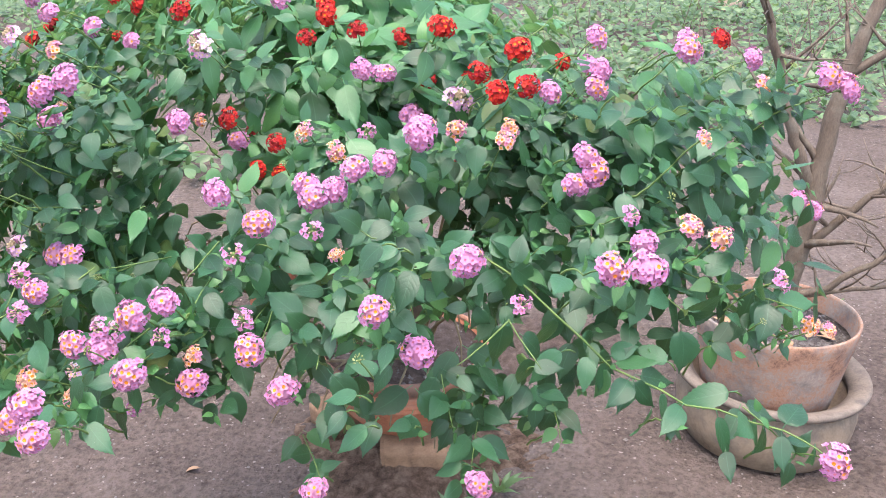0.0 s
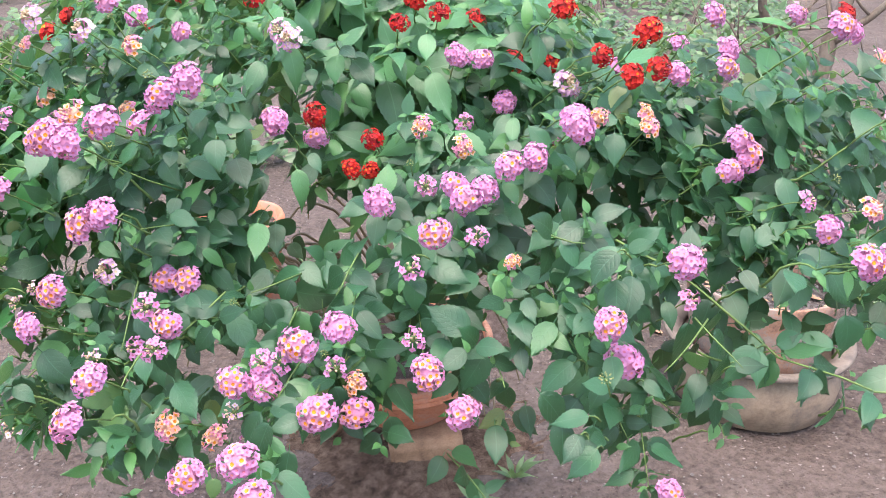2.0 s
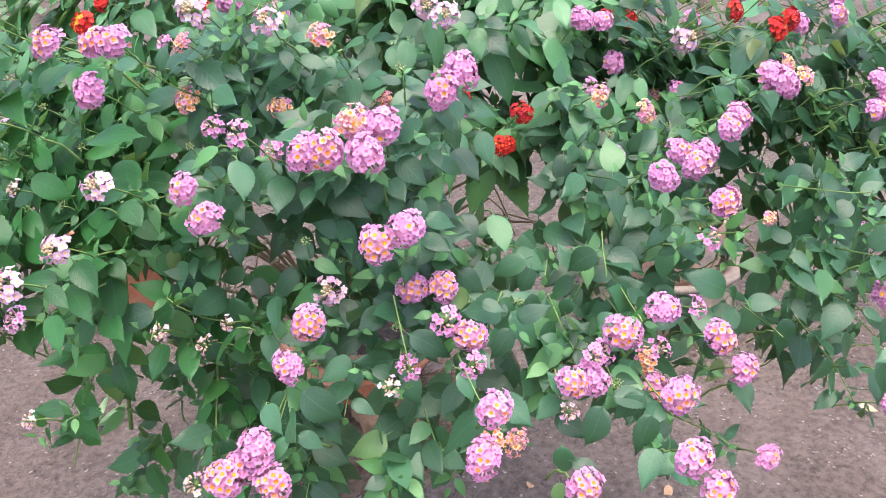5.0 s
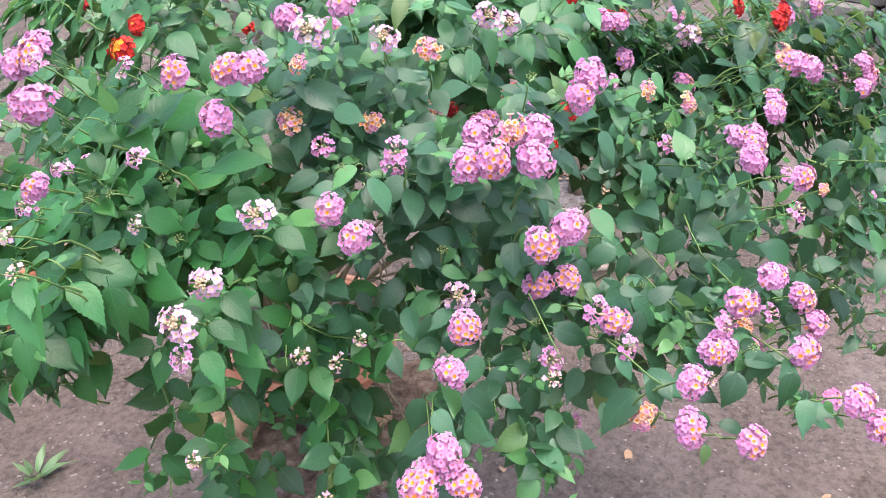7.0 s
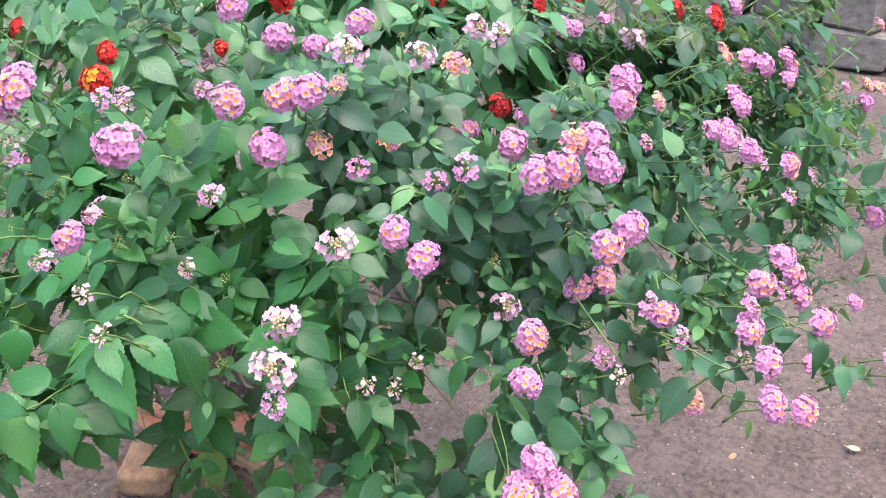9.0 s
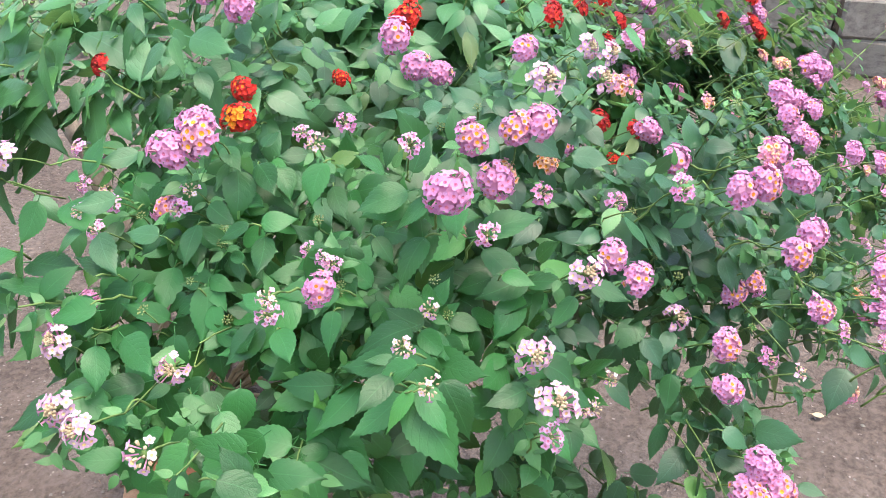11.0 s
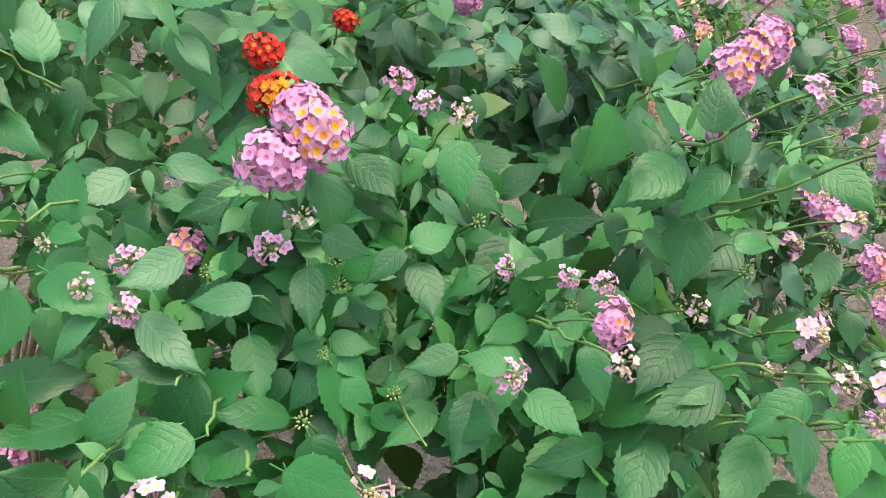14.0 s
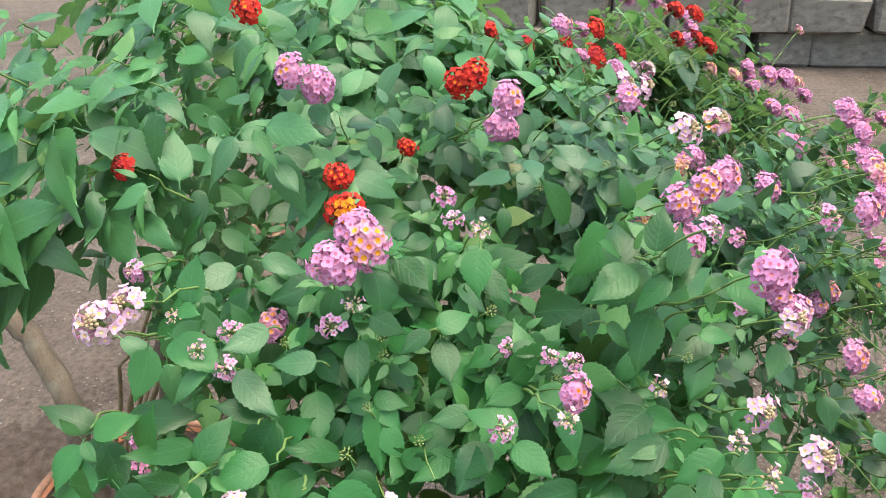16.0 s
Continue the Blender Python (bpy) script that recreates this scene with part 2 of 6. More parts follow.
def ground_material():
    """Packed sandy earth: pale trodden sand, darker damp patches, grit and small pebbles in relief."""
    m, N, L, b = material("packed_sand", 0.95, 0.12)
    geo = N.new("ShaderNodeNewGeometry")
    ts = [node(N, "ShaderNodeTexNoise", Scale=s, Detail=8.0, Roughness=0.62) for s in (0.9, 7.0, 60.0, 420.0)]
    grit = node(N, "ShaderNodeTexVoronoi", Scale=110.0)
    lump = node(N, "ShaderNodeTexVoronoi", Scale=30.0)
    for t in (*ts, grit, lump):
        L.new(geo.outputs["Position"], t.inputs["Vector"])
    base = ramp(N, [(0.37, (0.042, 0.031, 0.026)), (0.5, (0.096, 0.075, 0.064)), (0.63, (0.152, 0.123, 0.108))])
    mix = maths(N, L, "ADD", maths(N, L, "MULTIPLY", ts[0].outputs[0], 0.35), maths(N, L, "MULTIPLY", ts[1].outputs[0], 0.2))
    mix = maths(N, L, "ADD", mix, maths(N, L, "MULTIPLY", ts[2].outputs[0], 0.45))
    L.new(mix, base.inputs[0])
    speck = ramp(N, [(0.56, (0, 0, 0)), (0.68, (1, 1, 1))])
    L.new(ts[2].outputs[0], speck.inputs[0])
    col = mixed(N, L, base.outputs[0], (0.07, 0.048, 0.038), maths(N, L, "MULTIPLY", speck.outputs[0], 0.3))
    pale = ramp(N, [(0.05, (1, 1, 1)), (0.13, (0, 0, 0))])
    L.new(grit.outputs["Distance"], pale.inputs[0])
    some = ramp(N, [(0.5, (0, 0, 0)), (0.6, (1, 1, 1))])
    L.new(ts[1].outputs[0], some.inputs[0])
    col = mixed(N, L, col, (0.42, 0.37, 0.33), maths(N, L, "MULTIPLY", pale.outputs[0], maths(N, L, "MULTIPLY", some.outputs[0], 0.35)))
    crumb = node(N, "ShaderNodeTexVoronoi", Scale=85.0)
    warp = mixed(N, L, geo.outputs["Position"], ts[2].outputs["Color"], 0.02)
    L.new(warp, crumb.inputs["Vector"])
    spot = ramp(N, [(0.16, (1, 1, 1)), (0.32, (0, 0, 0))])
    L.new(crumb.outputs["Distance"], spot.inputs[0])
    pick = N.new("ShaderNodeSeparateColor")
    L.new(crumb.outputs["Color"], pick.inputs[0])
    dark_one = maths(N, L, "MULTIPLY", spot.outputs[0], maths(N, L, "GREATER_THAN", pick.outputs[0], 0.88))
    pale_one = maths(N, L, "MULTIPLY", spot.outputs[0], maths(N, L, "GREATER_THAN", pick.outputs[1], 0.86))
    col = mixed(N, L, col, (0.06, 0.042, 0.034), maths(N, L, "MULTIPLY", dark_one, 0.75))
    col = mixed(N, L, col, (0.36, 0.31, 0.28), maths(N, L, "MULTIPLY", pale_one, 0.6))
    L.new(col, b.inputs["Base Color"])
    h = maths(N, L, "ADD", maths(N, L, "MULTIPLY", ts[1].outputs[0], 2.0), maths(N, L, "MULTIPLY", ts[2].outputs[0], 0.8))
    h = maths(N, L, "ADD", h, maths(N, L, "MULTIPLY", lump.outputs["Distance"], -0.7))
    h = maths(N, L, "ADD", h, maths(N, L, "MULTIPLY", grit.outputs["Distance"], -0.25))
    h = maths(N, L, "ADD", h, maths(N, L, "MULTIPLY", maths(N, L, "ADD", dark_one, pale_one), 0.25))
    bumped(N, L, b, h, 0.9, 0.016)
    return m


GROUND = ground_material()

# ---------------------------------------------------------------- mesh helpers


def mesh_from(name, verts, faces, mats, slots=None, uvs=None, smooth=True):
    me = bpy.data.meshes.new(name)
    me.from_pydata([tuple(v) for v in verts], [], faces)
    for m in mats:
        me.materials.append(m)
    if slots is not None:
        me.polygons.foreach_set("material_index", slots)
    if uvs is not None:
        layer = me.uv_layers.new(name="UVMap")
        idx = np.empty(len(me.loops), dtype=np.int32)
        me.loops.foreach_get("vertex_index", idx)
        layer.data.foreach_set("uv", np.asarray(uvs, dtype=np.float32)[idx].ravel())
    me.polygons.foreach_set("use_smooth", [smooth] * len(me.polygons))
    me.update()
    return me


def put(name, me, parent=None, m=None, label="", kind=""):
    ob = new(name, me)
    if parent:
        ob.parent = parent
    if m is not None:
        ob.matrix_basis = m
    return tagged(ob, label, kind=kind)


def thing(name, at, label, category, group="", kind=""):
    ob = new(name)
    ob.location = at
    ob.empty_display_size = 0.05
    return tagged(ob, label, category, group, kind)


def lathe(profile, n=64, wobble=0.0, seed=0):
    """Rings of (radius, height) turned round z, slightly out of true as hand-thrown clay is."""
    rnd = random.Random(seed)
    ph = [rnd.uniform(0, 6.28) for _ in range(3)]
    verts, faces = [], []
    for r, z in profile:
        for i in range(n):
            a = 2 * math.pi * i / n
            k = 1 + wobble * (math.sin(2 * a + ph[0]) + 0.5 * math.sin(3 * a + ph[1] + 9 * z))
            verts.append((r * k * math.cos(a), r * k * math.sin(a), z + wobble * 0.08 * math.sin(a + ph[2])))
    for j in range(len(profile) - 1):
        for i in range(n):
            k = (i + 1) % n
            faces.append((j * n + i, j * n + k, (j + 1) * n + k, (j + 1) * n + i))
    faces.append(tuple(reversed(range(n))))
    faces.append(tuple(range((len(profile) - 1) * n, len(profile) * n)))
    return verts, faces


def tube(points, radii, sides=6):
    """A bent round stem through the points, with a radius at each."""
    verts, faces = [], []
    pts = [Vector(p) for p in points]
    side = None
    for i, p in enumerate(pts):
        d = (pts[min(i + 1, len(pts) - 1)] - pts[max(i - 1, 0)]).normalized()
        if side is None:
            side = d.orthogonal().normalized()
        side = (side - d * side.dot(d)).normalized()
        up = d.cross(side)
        for k in range(sides):
            a = 2 * math.pi * k / sides
            verts.append(p + (side * math.cos(a) + up * math.sin(a)) * radii[i])
    for i in range(len(pts) - 1):
        for k in range(sides):
            j = (k + 1) % sides
            faces.append((i * sides + k, i * sides + j, (i + 1) * sides + j, (i + 1) * sides + k))
    faces.append(tuple(reversed(range(sides))))
    faces.append(tuple(range((len(pts) - 1) * sides, len(pts) * sides)))
    return verts, faces


class Heap:
    """Many pieces gathered into one mesh."""

    def __init__(self):
        self.v, self.f, self.uv, self.n = [], [], [], 0

    def add(self, verts, faces, uvs=None):
        self.v.append(np.asarray([tuple(p) for p in verts], dtype=np.float64) if not isinstance(verts, np.ndarray) else verts)
        self.f.extend([tuple(i + self.n for i in f) for f in faces])
        if uvs is not None:
            self.uv.append(np.asarray(uvs))
        self.n += len(verts)

    def mesh(self, name, mats, smooth=True):
        uv = np.concatenate(self.uv) if self.uv else None
        return mesh_from(name, np.concatenate(self.v).tolist(), self.f, mats, None, uv, smooth)


def curve(a, b, sag=0.0, n=6, jitter=0.0, rnd=random):
    a, b = Vector(a), Vector(b)
    out = []
    for i in range(n + 1):
        t = i / n
        p = a.lerp(b, t)
        p.z += sag * 4 * t * (1 - t)
        if 0 < i < n and jitter:
            p += Vector((rnd.uniform(-1, 1), rnd.uniform(-1, 1), rnd.uniform(-1, 1))) * jitter
        out.append(p)
    return out


# ---------------------------------------------------------------- leaf and flower shapes


def leaf_shape(seed, slim=0.62, steps=6, fold=0.22, droop=0.16, curl=0.05, teeth=0.045):
    """A blade of length 1 along +y, face up: pointed oval with a rounded foot, scalloped edge, folded along the midrib, arched and wavy."""
    rnd = random.Random(seed)
    fold, droop = fold * rnd.uniform(0.2, 1.5), droop * rnd.uniform(-0.5, 2.0)
    tw, bow, wave = rnd.uniform(-0.3, 0.3), rnd.uniform(-0.06, 0.06), rnd.uniform(0.5, 1.5)
    full = rnd.uniform(0.64, 0.74)
    w_at = lambda t: slim * 0.5 * (math.sin(math.pi * t ** full) ** (0.62 + 0.72 * t) if 0 < t < 1 else 0)
    verts, uvs, faces = [], [], []
    if steps > 3:
        cuts = [0, 0.03] + [0.08 + 0.92 * i / 19 for i in range(20)]
    else:
        cuts = (0, 0.06, 0.2, 0.4, 0.6, 0.8, 1)
        teeth = 0
    steps = len(cuts) - 1
    for i, t in enumerate(cuts):
        w = max(w_at(t), 0.008)
        twist = tw * t
        for k in (-1, -0.5, 0, 0.5, 1):
            x, u = k * w, t
            if abs(k) == 1 and 0 < i < steps:
                x *= 1 + teeth * (1 if i % 2 else -1) * (0.6 + 0.8 * t)
                u += 0.008 * (1 if i % 2 else -1) * (teeth > 0)
            y, z0 = u * (1 - 0.12 * abs(droop)), -droop * u * u
            z = z0 + fold * abs(x) * (1 - 0.3 * t) - 0.5 * curl * (abs(k) == 1) + wave * curl * 0.6 * math.sin(5.2 * t + 2 * k + seed) * abs(k)
            verts.append((x * math.cos(twist) + bow * math.sin(3 * t), y, z + x * math.sin(twist)))
            uvs.append((0.5 + 0.5 * k, t))
    for i in range(steps):
        for k in range(4):
            a = i * 5 + k
            faces.append((a, a + 1, a + 6, a + 5))
    # petiole
    b = len(verts)
    verts += [(-0.012, 0.01, 0), (0.012, 0.01, 0), (0.010, -0.16, 0.012), (-0.010, -0.16, 0.012), (0, 0.01, -0.02), (0, -0.16, -0.008)]
    uvs += [(0.5, 0.0)] * 6
    faces += [(b, b + 3, b + 2, b + 1), (b + 1, b + 2, b + 5, b + 4), (b + 4, b + 5, b + 3, b)]
    return np.array(verts), faces, np.array(uvs)


def leaf_pose(base, tip, normal, size):
    y = Vector(tip).normalized()
    z = Vector(normal)
    z = (z - y * z.dot(y)).normalized()
    x = y.cross(z)
    m = Matrix((x, y, z)).transposed().to_4x4()
    return Matrix.Translation(base) @ m @ Matrix.Diagonal((size, size, size, 1))


BROAD = [leaf_shape(i, 0.51 + 0.05 * (i % 3)) for i in range(12)]
BROAD_INNER = [leaf_shape(i, 0.51 + 0.05 * (i % 3), 3) for i in range(12)]
LONG = [leaf_shape(40 + i, 0.42 + 0.06 * (i % 3), 7, 0.2, 0.3) for i in range(6)]
LONG_INNER = [leaf_shape(40 + i, 0.42 + 0.06 * (i % 3), 3, 0.2, 0.3) for i in range(6)]
WEEDY = [leaf_shape(80 + i, 0.5, 3, 0.2, 0.2) for i in range(3)]
BROAD_MESH = [mesh_from("leaf", v, f, [LEAF], None, uv) for v, f, uv in BROAD]
PALE_MESH = [mesh_from("leaf", v, f, [LEAF_PALE], None, uv) for v, f, uv in BROAD]
LONG_MESH = [mesh_from("leaf", v, f, [LEAF_LONG], None, uv) for v, f, uv in LONG]


def floret(heap, slots, centre, axis, size, petal, eye, rnd, lobes=4, eye_r=0.17):
    """One small flower: flat round lobes, notched between, with a ringed eye, on a slender tube."""
    q = Vector((0, 0, 1)).rotation_difference(axis).to_matrix()
    spin = rnd.uniform(0, 6.28)
    n = lobes * 5
    cup = rnd.uniform(0.02, 0.13)
    oval = rnd.uniform(0.9, 1.0)
    big = [rnd.uniform(0.9, 1.08) for _ in range(lobes)]
    pts, fs, sl = [], [], []
    for i in range(n):
        a = spin + 2 * math.pi * i / n
        pts.append((eye_r * math.cos(a), eye_r * math.sin(a), 0.0))
    for i in range(n):
        a = spin + 2 * math.pi * (i + 0.5) / n
        r = (0.38, 0.49, 0.52, 0.49, 0.38)[i % 5] * big[i // 5]
        drop = (-0.02, 0.0, 0.02, 0.0, -0.02)[i % 5]
        pts.append((r * math.cos(a) * oval, r * math.sin(a), cup + drop + rnd.uniform(-0.02, 0.02)))
    for i in range(n):
        j = (i + 1) % n
        fs.append((i, n + i, n + j, j))
        sl.append(petal)
    b = len(pts)
    for i in range(n):
        a = spin + 2 * math.pi * i / n
        pts.append((eye_r * math.cos(a), eye_r * math.sin(a), 0.03))
    pts.append((0, 0, -0.05))
    for i in range(n):
        fs.append((b + n, b + i, b + (i + 1) % n))
        sl.append(eye)
    b = len(pts)
    for z, r in ((0.0, 0.12), (-1.1, 0.055)):
        for i in range(4):
            pts.append((r * math.cos(1.571 * i), r * math.sin(1.571 * i), z))
    for i in range(4):
        j = (i + 1) % 4
        fs.append((b + i, b + j, b + 4 + j, b + 4 + i))
        sl.append(6)
    heap.add([centre + q @ (Vector(p) * size) for p in pts], fs)
    slots.extend(sl)


def bud(heap, slots, centre, axis, size, slot):
    q = Vector((0, 0, 1)).rotation_difference(axis).to_matrix()
    pts, fs = [(0, 0, 0.5)], []
    for z, r in ((0.2, 0.3), (-0.3, 0.26)):
        for i in range(5):
            pts.append((r * math.cos(1.2566 * i), r * math.sin(1.2566 * i), z))
    pts.append((0, 0, -0.6))
    for i in range(5):
        j = (i + 1) % 5
        fs += [(0, 1 + i, 1 + j), (1 + i, 6 + i, 6 + j, 1 + j), (6 + i, 11, 6 + j)]
        slots.extend([slot] * 3)
    heap.add([centre + q @ (Vector(p) * size) for p in pts], fs)


KINDS = {
    # petal outside, petal inside, eye outside, eye inside, florets, spread of the dome, buds in the middle
    "p": (PINK, ROSE, EYE_PINK, EYE_YELLOW, 42, 1.85, 0),
    "y": (PINK, ROSE, EYE_PINK, EYE_YELLOW, 42, 1.85, 0),
    "o": (ROSE, PEACH, EYE_PINK, EYE_YELLOW, 24, 1.4, 10),
    "w": (CREAM, CREAM, EYE_CREAM, EYE_CREAM, 19, 1.5, 12),
    "s": (PINK, ROSE, EYE_PINK, EYE_PINK, 12, 1.3, 5),
    "l": (LILAC, CREAM, EYE_PINK, EYE_CREAM, 13, 1.35, 5),
    "b": (CREAM, CREAM, EYE_CREAM, EYE_CREAM, 6, 1.4, 15),
    "g": (GREEN_CUP, GREEN_CUP, GREEN_CUP, GREEN_CUP, 0, 1.3, 15),
    "r": (RED, RED, EYE_RED, EYE_ORANGE, 38, 1.7, 0),
    "h": (RED, ORANGE, EYE_RED, EYE_YELLOW, 40, 1.7, 0),
    "d": (CRIMSON, RED, EYE_RED, EYE_RED, 28, 1.5, 5),
}


def head_mesh(kind, seed):
    """A domed flower head of diameter 1, its stalk end at the origin and its face up +z."""
    rnd = random.Random(seed * 31 + ord(kind))
    outer, inner, eye_o, eye_i, n, spread, buds = KINDS[kind]
    mats = [outer, inner, eye_o, eye_i, TUBE_RED if kind == "d" else PEACH if kind == "o" else GREEN_CUP if kind == "g" else BUD, STEM, TUBE_RED if kind in "rhd" else TUBE_PINK]
    heap, slots = Heap(), []
    core = Vector((0, 0, 0.12))
    lump, shift = rnd.uniform(0.05, 0.17), rnd.uniform(0, 6.28)
    gold = math.pi * (3 - 5 ** 0.5)
    for i in range(n):
        t = (i + 0.5) / n
        th = spread * math.sqrt(t) * rnd.uniform(0.93, 1.05)
        if buds and kind not in "bod":
            th = spread * (0.36 + 0.64 * t) * rnd.uniform(0.9, 1.08)
        ph = i * gold + rnd.uniform(-0.15, 0.15)
        ax = Vector((math.sin(th) * math.cos(ph), math.sin(th) * math.sin(ph), math.cos(th)))
        r = rnd.uniform(0.375, 0.46) * (1 + lump * math.sin(2 * ph + shift))
        if rnd.random() < 0.09:
            continue
        c = core + Vector((ax.x * r * 1.06, ax.y * r * 1.06, ax.z * r * (0.86 if not buds else 0.66)))
        young = th < spread * rnd.uniform(0.42, 0.62) if kind in "yh" else th < spread * 0.3
        if kind == "o":
            young = rnd.random() < 0.55
        if kind == "p":
            young = th < spread * (0.1, 0.3, 0.2)[seed % 3] or rnd.random() < 0.04
        if kind == "h":
            young = th < spread * 0.42
        if kind == "d":
            young = rnd.random() < 0.25
        tilt = (ax + Vector((rnd.uniform(-1, 1), rnd.uniform(-1, 1), rnd.uniform(-1, 1))) * 0.14 + Vector((0, 0, 0.2))).normalized()
        floret(heap, slots, c, tilt, rnd.uniform(0.235, 0.27) * (1.08 if kind in "wsbl" else 1), 1 if young else 0, 3 if young else 2, rnd, 4 if rnd.random() < 0.6 else 5, 0.215 if young else 0.15)
    if kind not in "sbgwl":
        # tubes or closed buds packed under the open florets
        wide, high = (0.33, 0.28) if not buds else (0.26, 0.17)
        rings = [[core + Vector((wide * math.sin(u) * math.cos(w), wide * math.sin(u) * math.sin(w), high * math.cos(u))) for w in [0.628 * k for k in range(10)]] for u in (0.35, 0.9, 1.5, 2.1)]
        fs = [(j * 10 + k, j * 10 + (k + 1) % 10, (j + 1) * 10 + (k + 1) % 10, (j + 1) * 10 + k) for j in range(3) for k in range(10)]
        heap.add([p for ring in rings for p in ring], fs + [tuple(range(10))])
        slots.extend([4 if kind == "o" else 6] * (len(fs) + 1))
    closed, closed_slots = Heap(), []
    for i in range(buds):
        th, ph = (0.55 if kind != "w" else 0.34) * spread * math.sqrt((i + 0.5) / buds), i * gold
        if kind in "bg":
            th *= 2.0
        ax = Vector((math.sin(th) * math.cos(ph), math.sin(th) * math.sin(ph), math.cos(th)))
        bud(closed, closed_slots, core + ax * rnd.uniform(0.27, 0.36), ax, rnd.uniform(0.12, 0.17), 4)
    v, f = tube([(0, 0, -0.15), (0, 0, 0.05), core], [0.05, 0.07, 0.12], 5)
    parts = [("stalk", mesh_from("stalk", v, f, [STEM]))]
    if buds:
        parts.append(("flower_centre", mesh_from("flower_centre", np.concatenate(closed.v).tolist(), closed.f, mats, closed_slots, None, False)))
    if not heap.n:
        return parts[1][1], parts[:1]
    return mesh_from("flower_head", np.concatenate(heap.v).tolist(), heap.f, mats, slots, None, False), parts


HEAD_MESH = {k: [head_mesh(k, i) for i in range(6)] for k in KINDS}
HEAD_SIZE = {"p": 0.0265, "y": 0.0265, "o": 0.024, "w": 0.028, "s": 0.024, "l": 0.0205, "b": 0.017, "g": 0.012, "r": 0.027, "h": 0.029, "d": 0.025}
HEAD_WORDS = {
    "p": "mauve-pink domed lantana flower head", "y": "pink flower head with yellow centre florets", "o": "peach and yellow fading flower head",
    "w": "pale pink and white sparse flower head", "s": "small open pink flower head", "l": "small open lilac flower head", "b": "cream cluster of closed buds", "g": "spent green flower cup",
    "r": "bright red domed flower head", "h": "bright red flower head with orange centre", "d": "dark crimson flower head",
}

# ---------------------------------------------------------------- ground


def build_ground():
    fine = np.concatenate([np.linspace(-60, -3, 20), np.linspace(-2.8, 5, 131), np.linspace(5.6, 60, 20)])
    nx = len(fine)
    verts = []
    for y in fine:
        for x in fine:
            d = math.hypot(x - 0.2, y - 1.6)
            z = 0.012 * noise.noise((x * 1.3, y * 1.3, 0)) + 0.006 * noise.noise((x * 7, y * 7, 3)) + 0.003 * noise.noise((x * 21, y * 21, 5))
            verts.append((x, y, z * min(1, d * 3)))
    faces = [(j * nx + i, j * nx + i + 1, (j + 1) * nx + i + 1, (j + 1) * nx + i) for j in range(nx - 1) for i in range(nx - 1)]
    put("ground", mesh_from("ground", verts, faces, [GROUND]), None, None, "packed greyish-brown sandy earth with grit", "structure")["category"] = "ground"


build_ground()

# ---------------------------------------------------------------- pots


def ribbed_pan(at):
    """A low wide clay pan on bricks, with ribs under the rim."""
    pot = thing("flower_pot", at, "low terracotta flower pan with ribbed rim, standing on bricks", "flower pot")
    prof = [(0.02, 0.0), (0.11, 0.0), (0.118, 0.008), (0.145, 0.045), (0.168, 0.085), (0.178, 0.108)]
    z = 0.112
    for i in range(3):
        prof += [(0.181, z), (0.186, z + 0.006), (0.181, z + 0.012)]
        z += 0.014
    prof += [(0.183, z + 0.004), (0.192, z + 0.016), (0.194, z + 0.034), (0.189, z + 0.042), (0.180, z + 0.040), (0.176, z + 0.02), (0.15, 0.06), (0.02, 0.05)]
    v, f = lathe([(1.02 * r, 0.92 * h) for r, h in prof], 72, 0.006, 3)
    put("body", mesh_from("body", v, f, [TERRACOTTA]), pot)
    band = [(0.1865, z + 0.008), (0.1935, z + 0.017), (0.1958, z + 0.026), (0.1955, z + 0.034), (0.1905, z + 0.0435), (0.181, z + 0.0425), (0.1785, z + 0.036), (0.1865, z + 0.008)]
    v, f = lathe([(1.02 * r, 0.92 * h) for r, h in band], 72, 0.006, 3)
    put("rim", mesh_from("rim", v, f[:-2], [BROWN_CLAY]), pot, None, "rounded clay rim")
    v, f = lathe([(0.02, 0.05), (0.1, 0.085), (0.172, 0.146), (0.181, 0.163), (0.13, 0.168), (0.05, 0.174), (0.01, 0.176)], 40, 0.01, 8)
    put("soil", mesh_from("soil", v, f, [DARK_SOIL]), pot, None, "dark crumbly soil")
    rnd = random.Random(23)
    grit = Heap()
    for i in range(230):
        a, d = rnd.uniform(0, 6.28), 0.17 * math.sqrt(rnd.random())
        r = rnd.uniform(0.002, 0.008)
        x, y, z = d * math.cos(a), d * math.sin(a), 0.173 - 0.06 * d
        grit.add([(x + r * p, y + r * q, z + 0.7 * r * w) for p, q, w in ((1, 0.2, 0), (0.1, 1, 0), (-1, 0.1, 0), (0, -0.9, 0), (0.1, 0.1, 1.2))], [(0, 1, 4), (1, 2, 4), (2, 3, 4), (3, 0, 4)])
    put("grit", grit.mesh("grit", [GRIT], False), pot, None, "small stones on the soil", "stuff")
    return pot


PAN = (-0.09, 1.645, 0.072)
ribbed_pan(PAN)


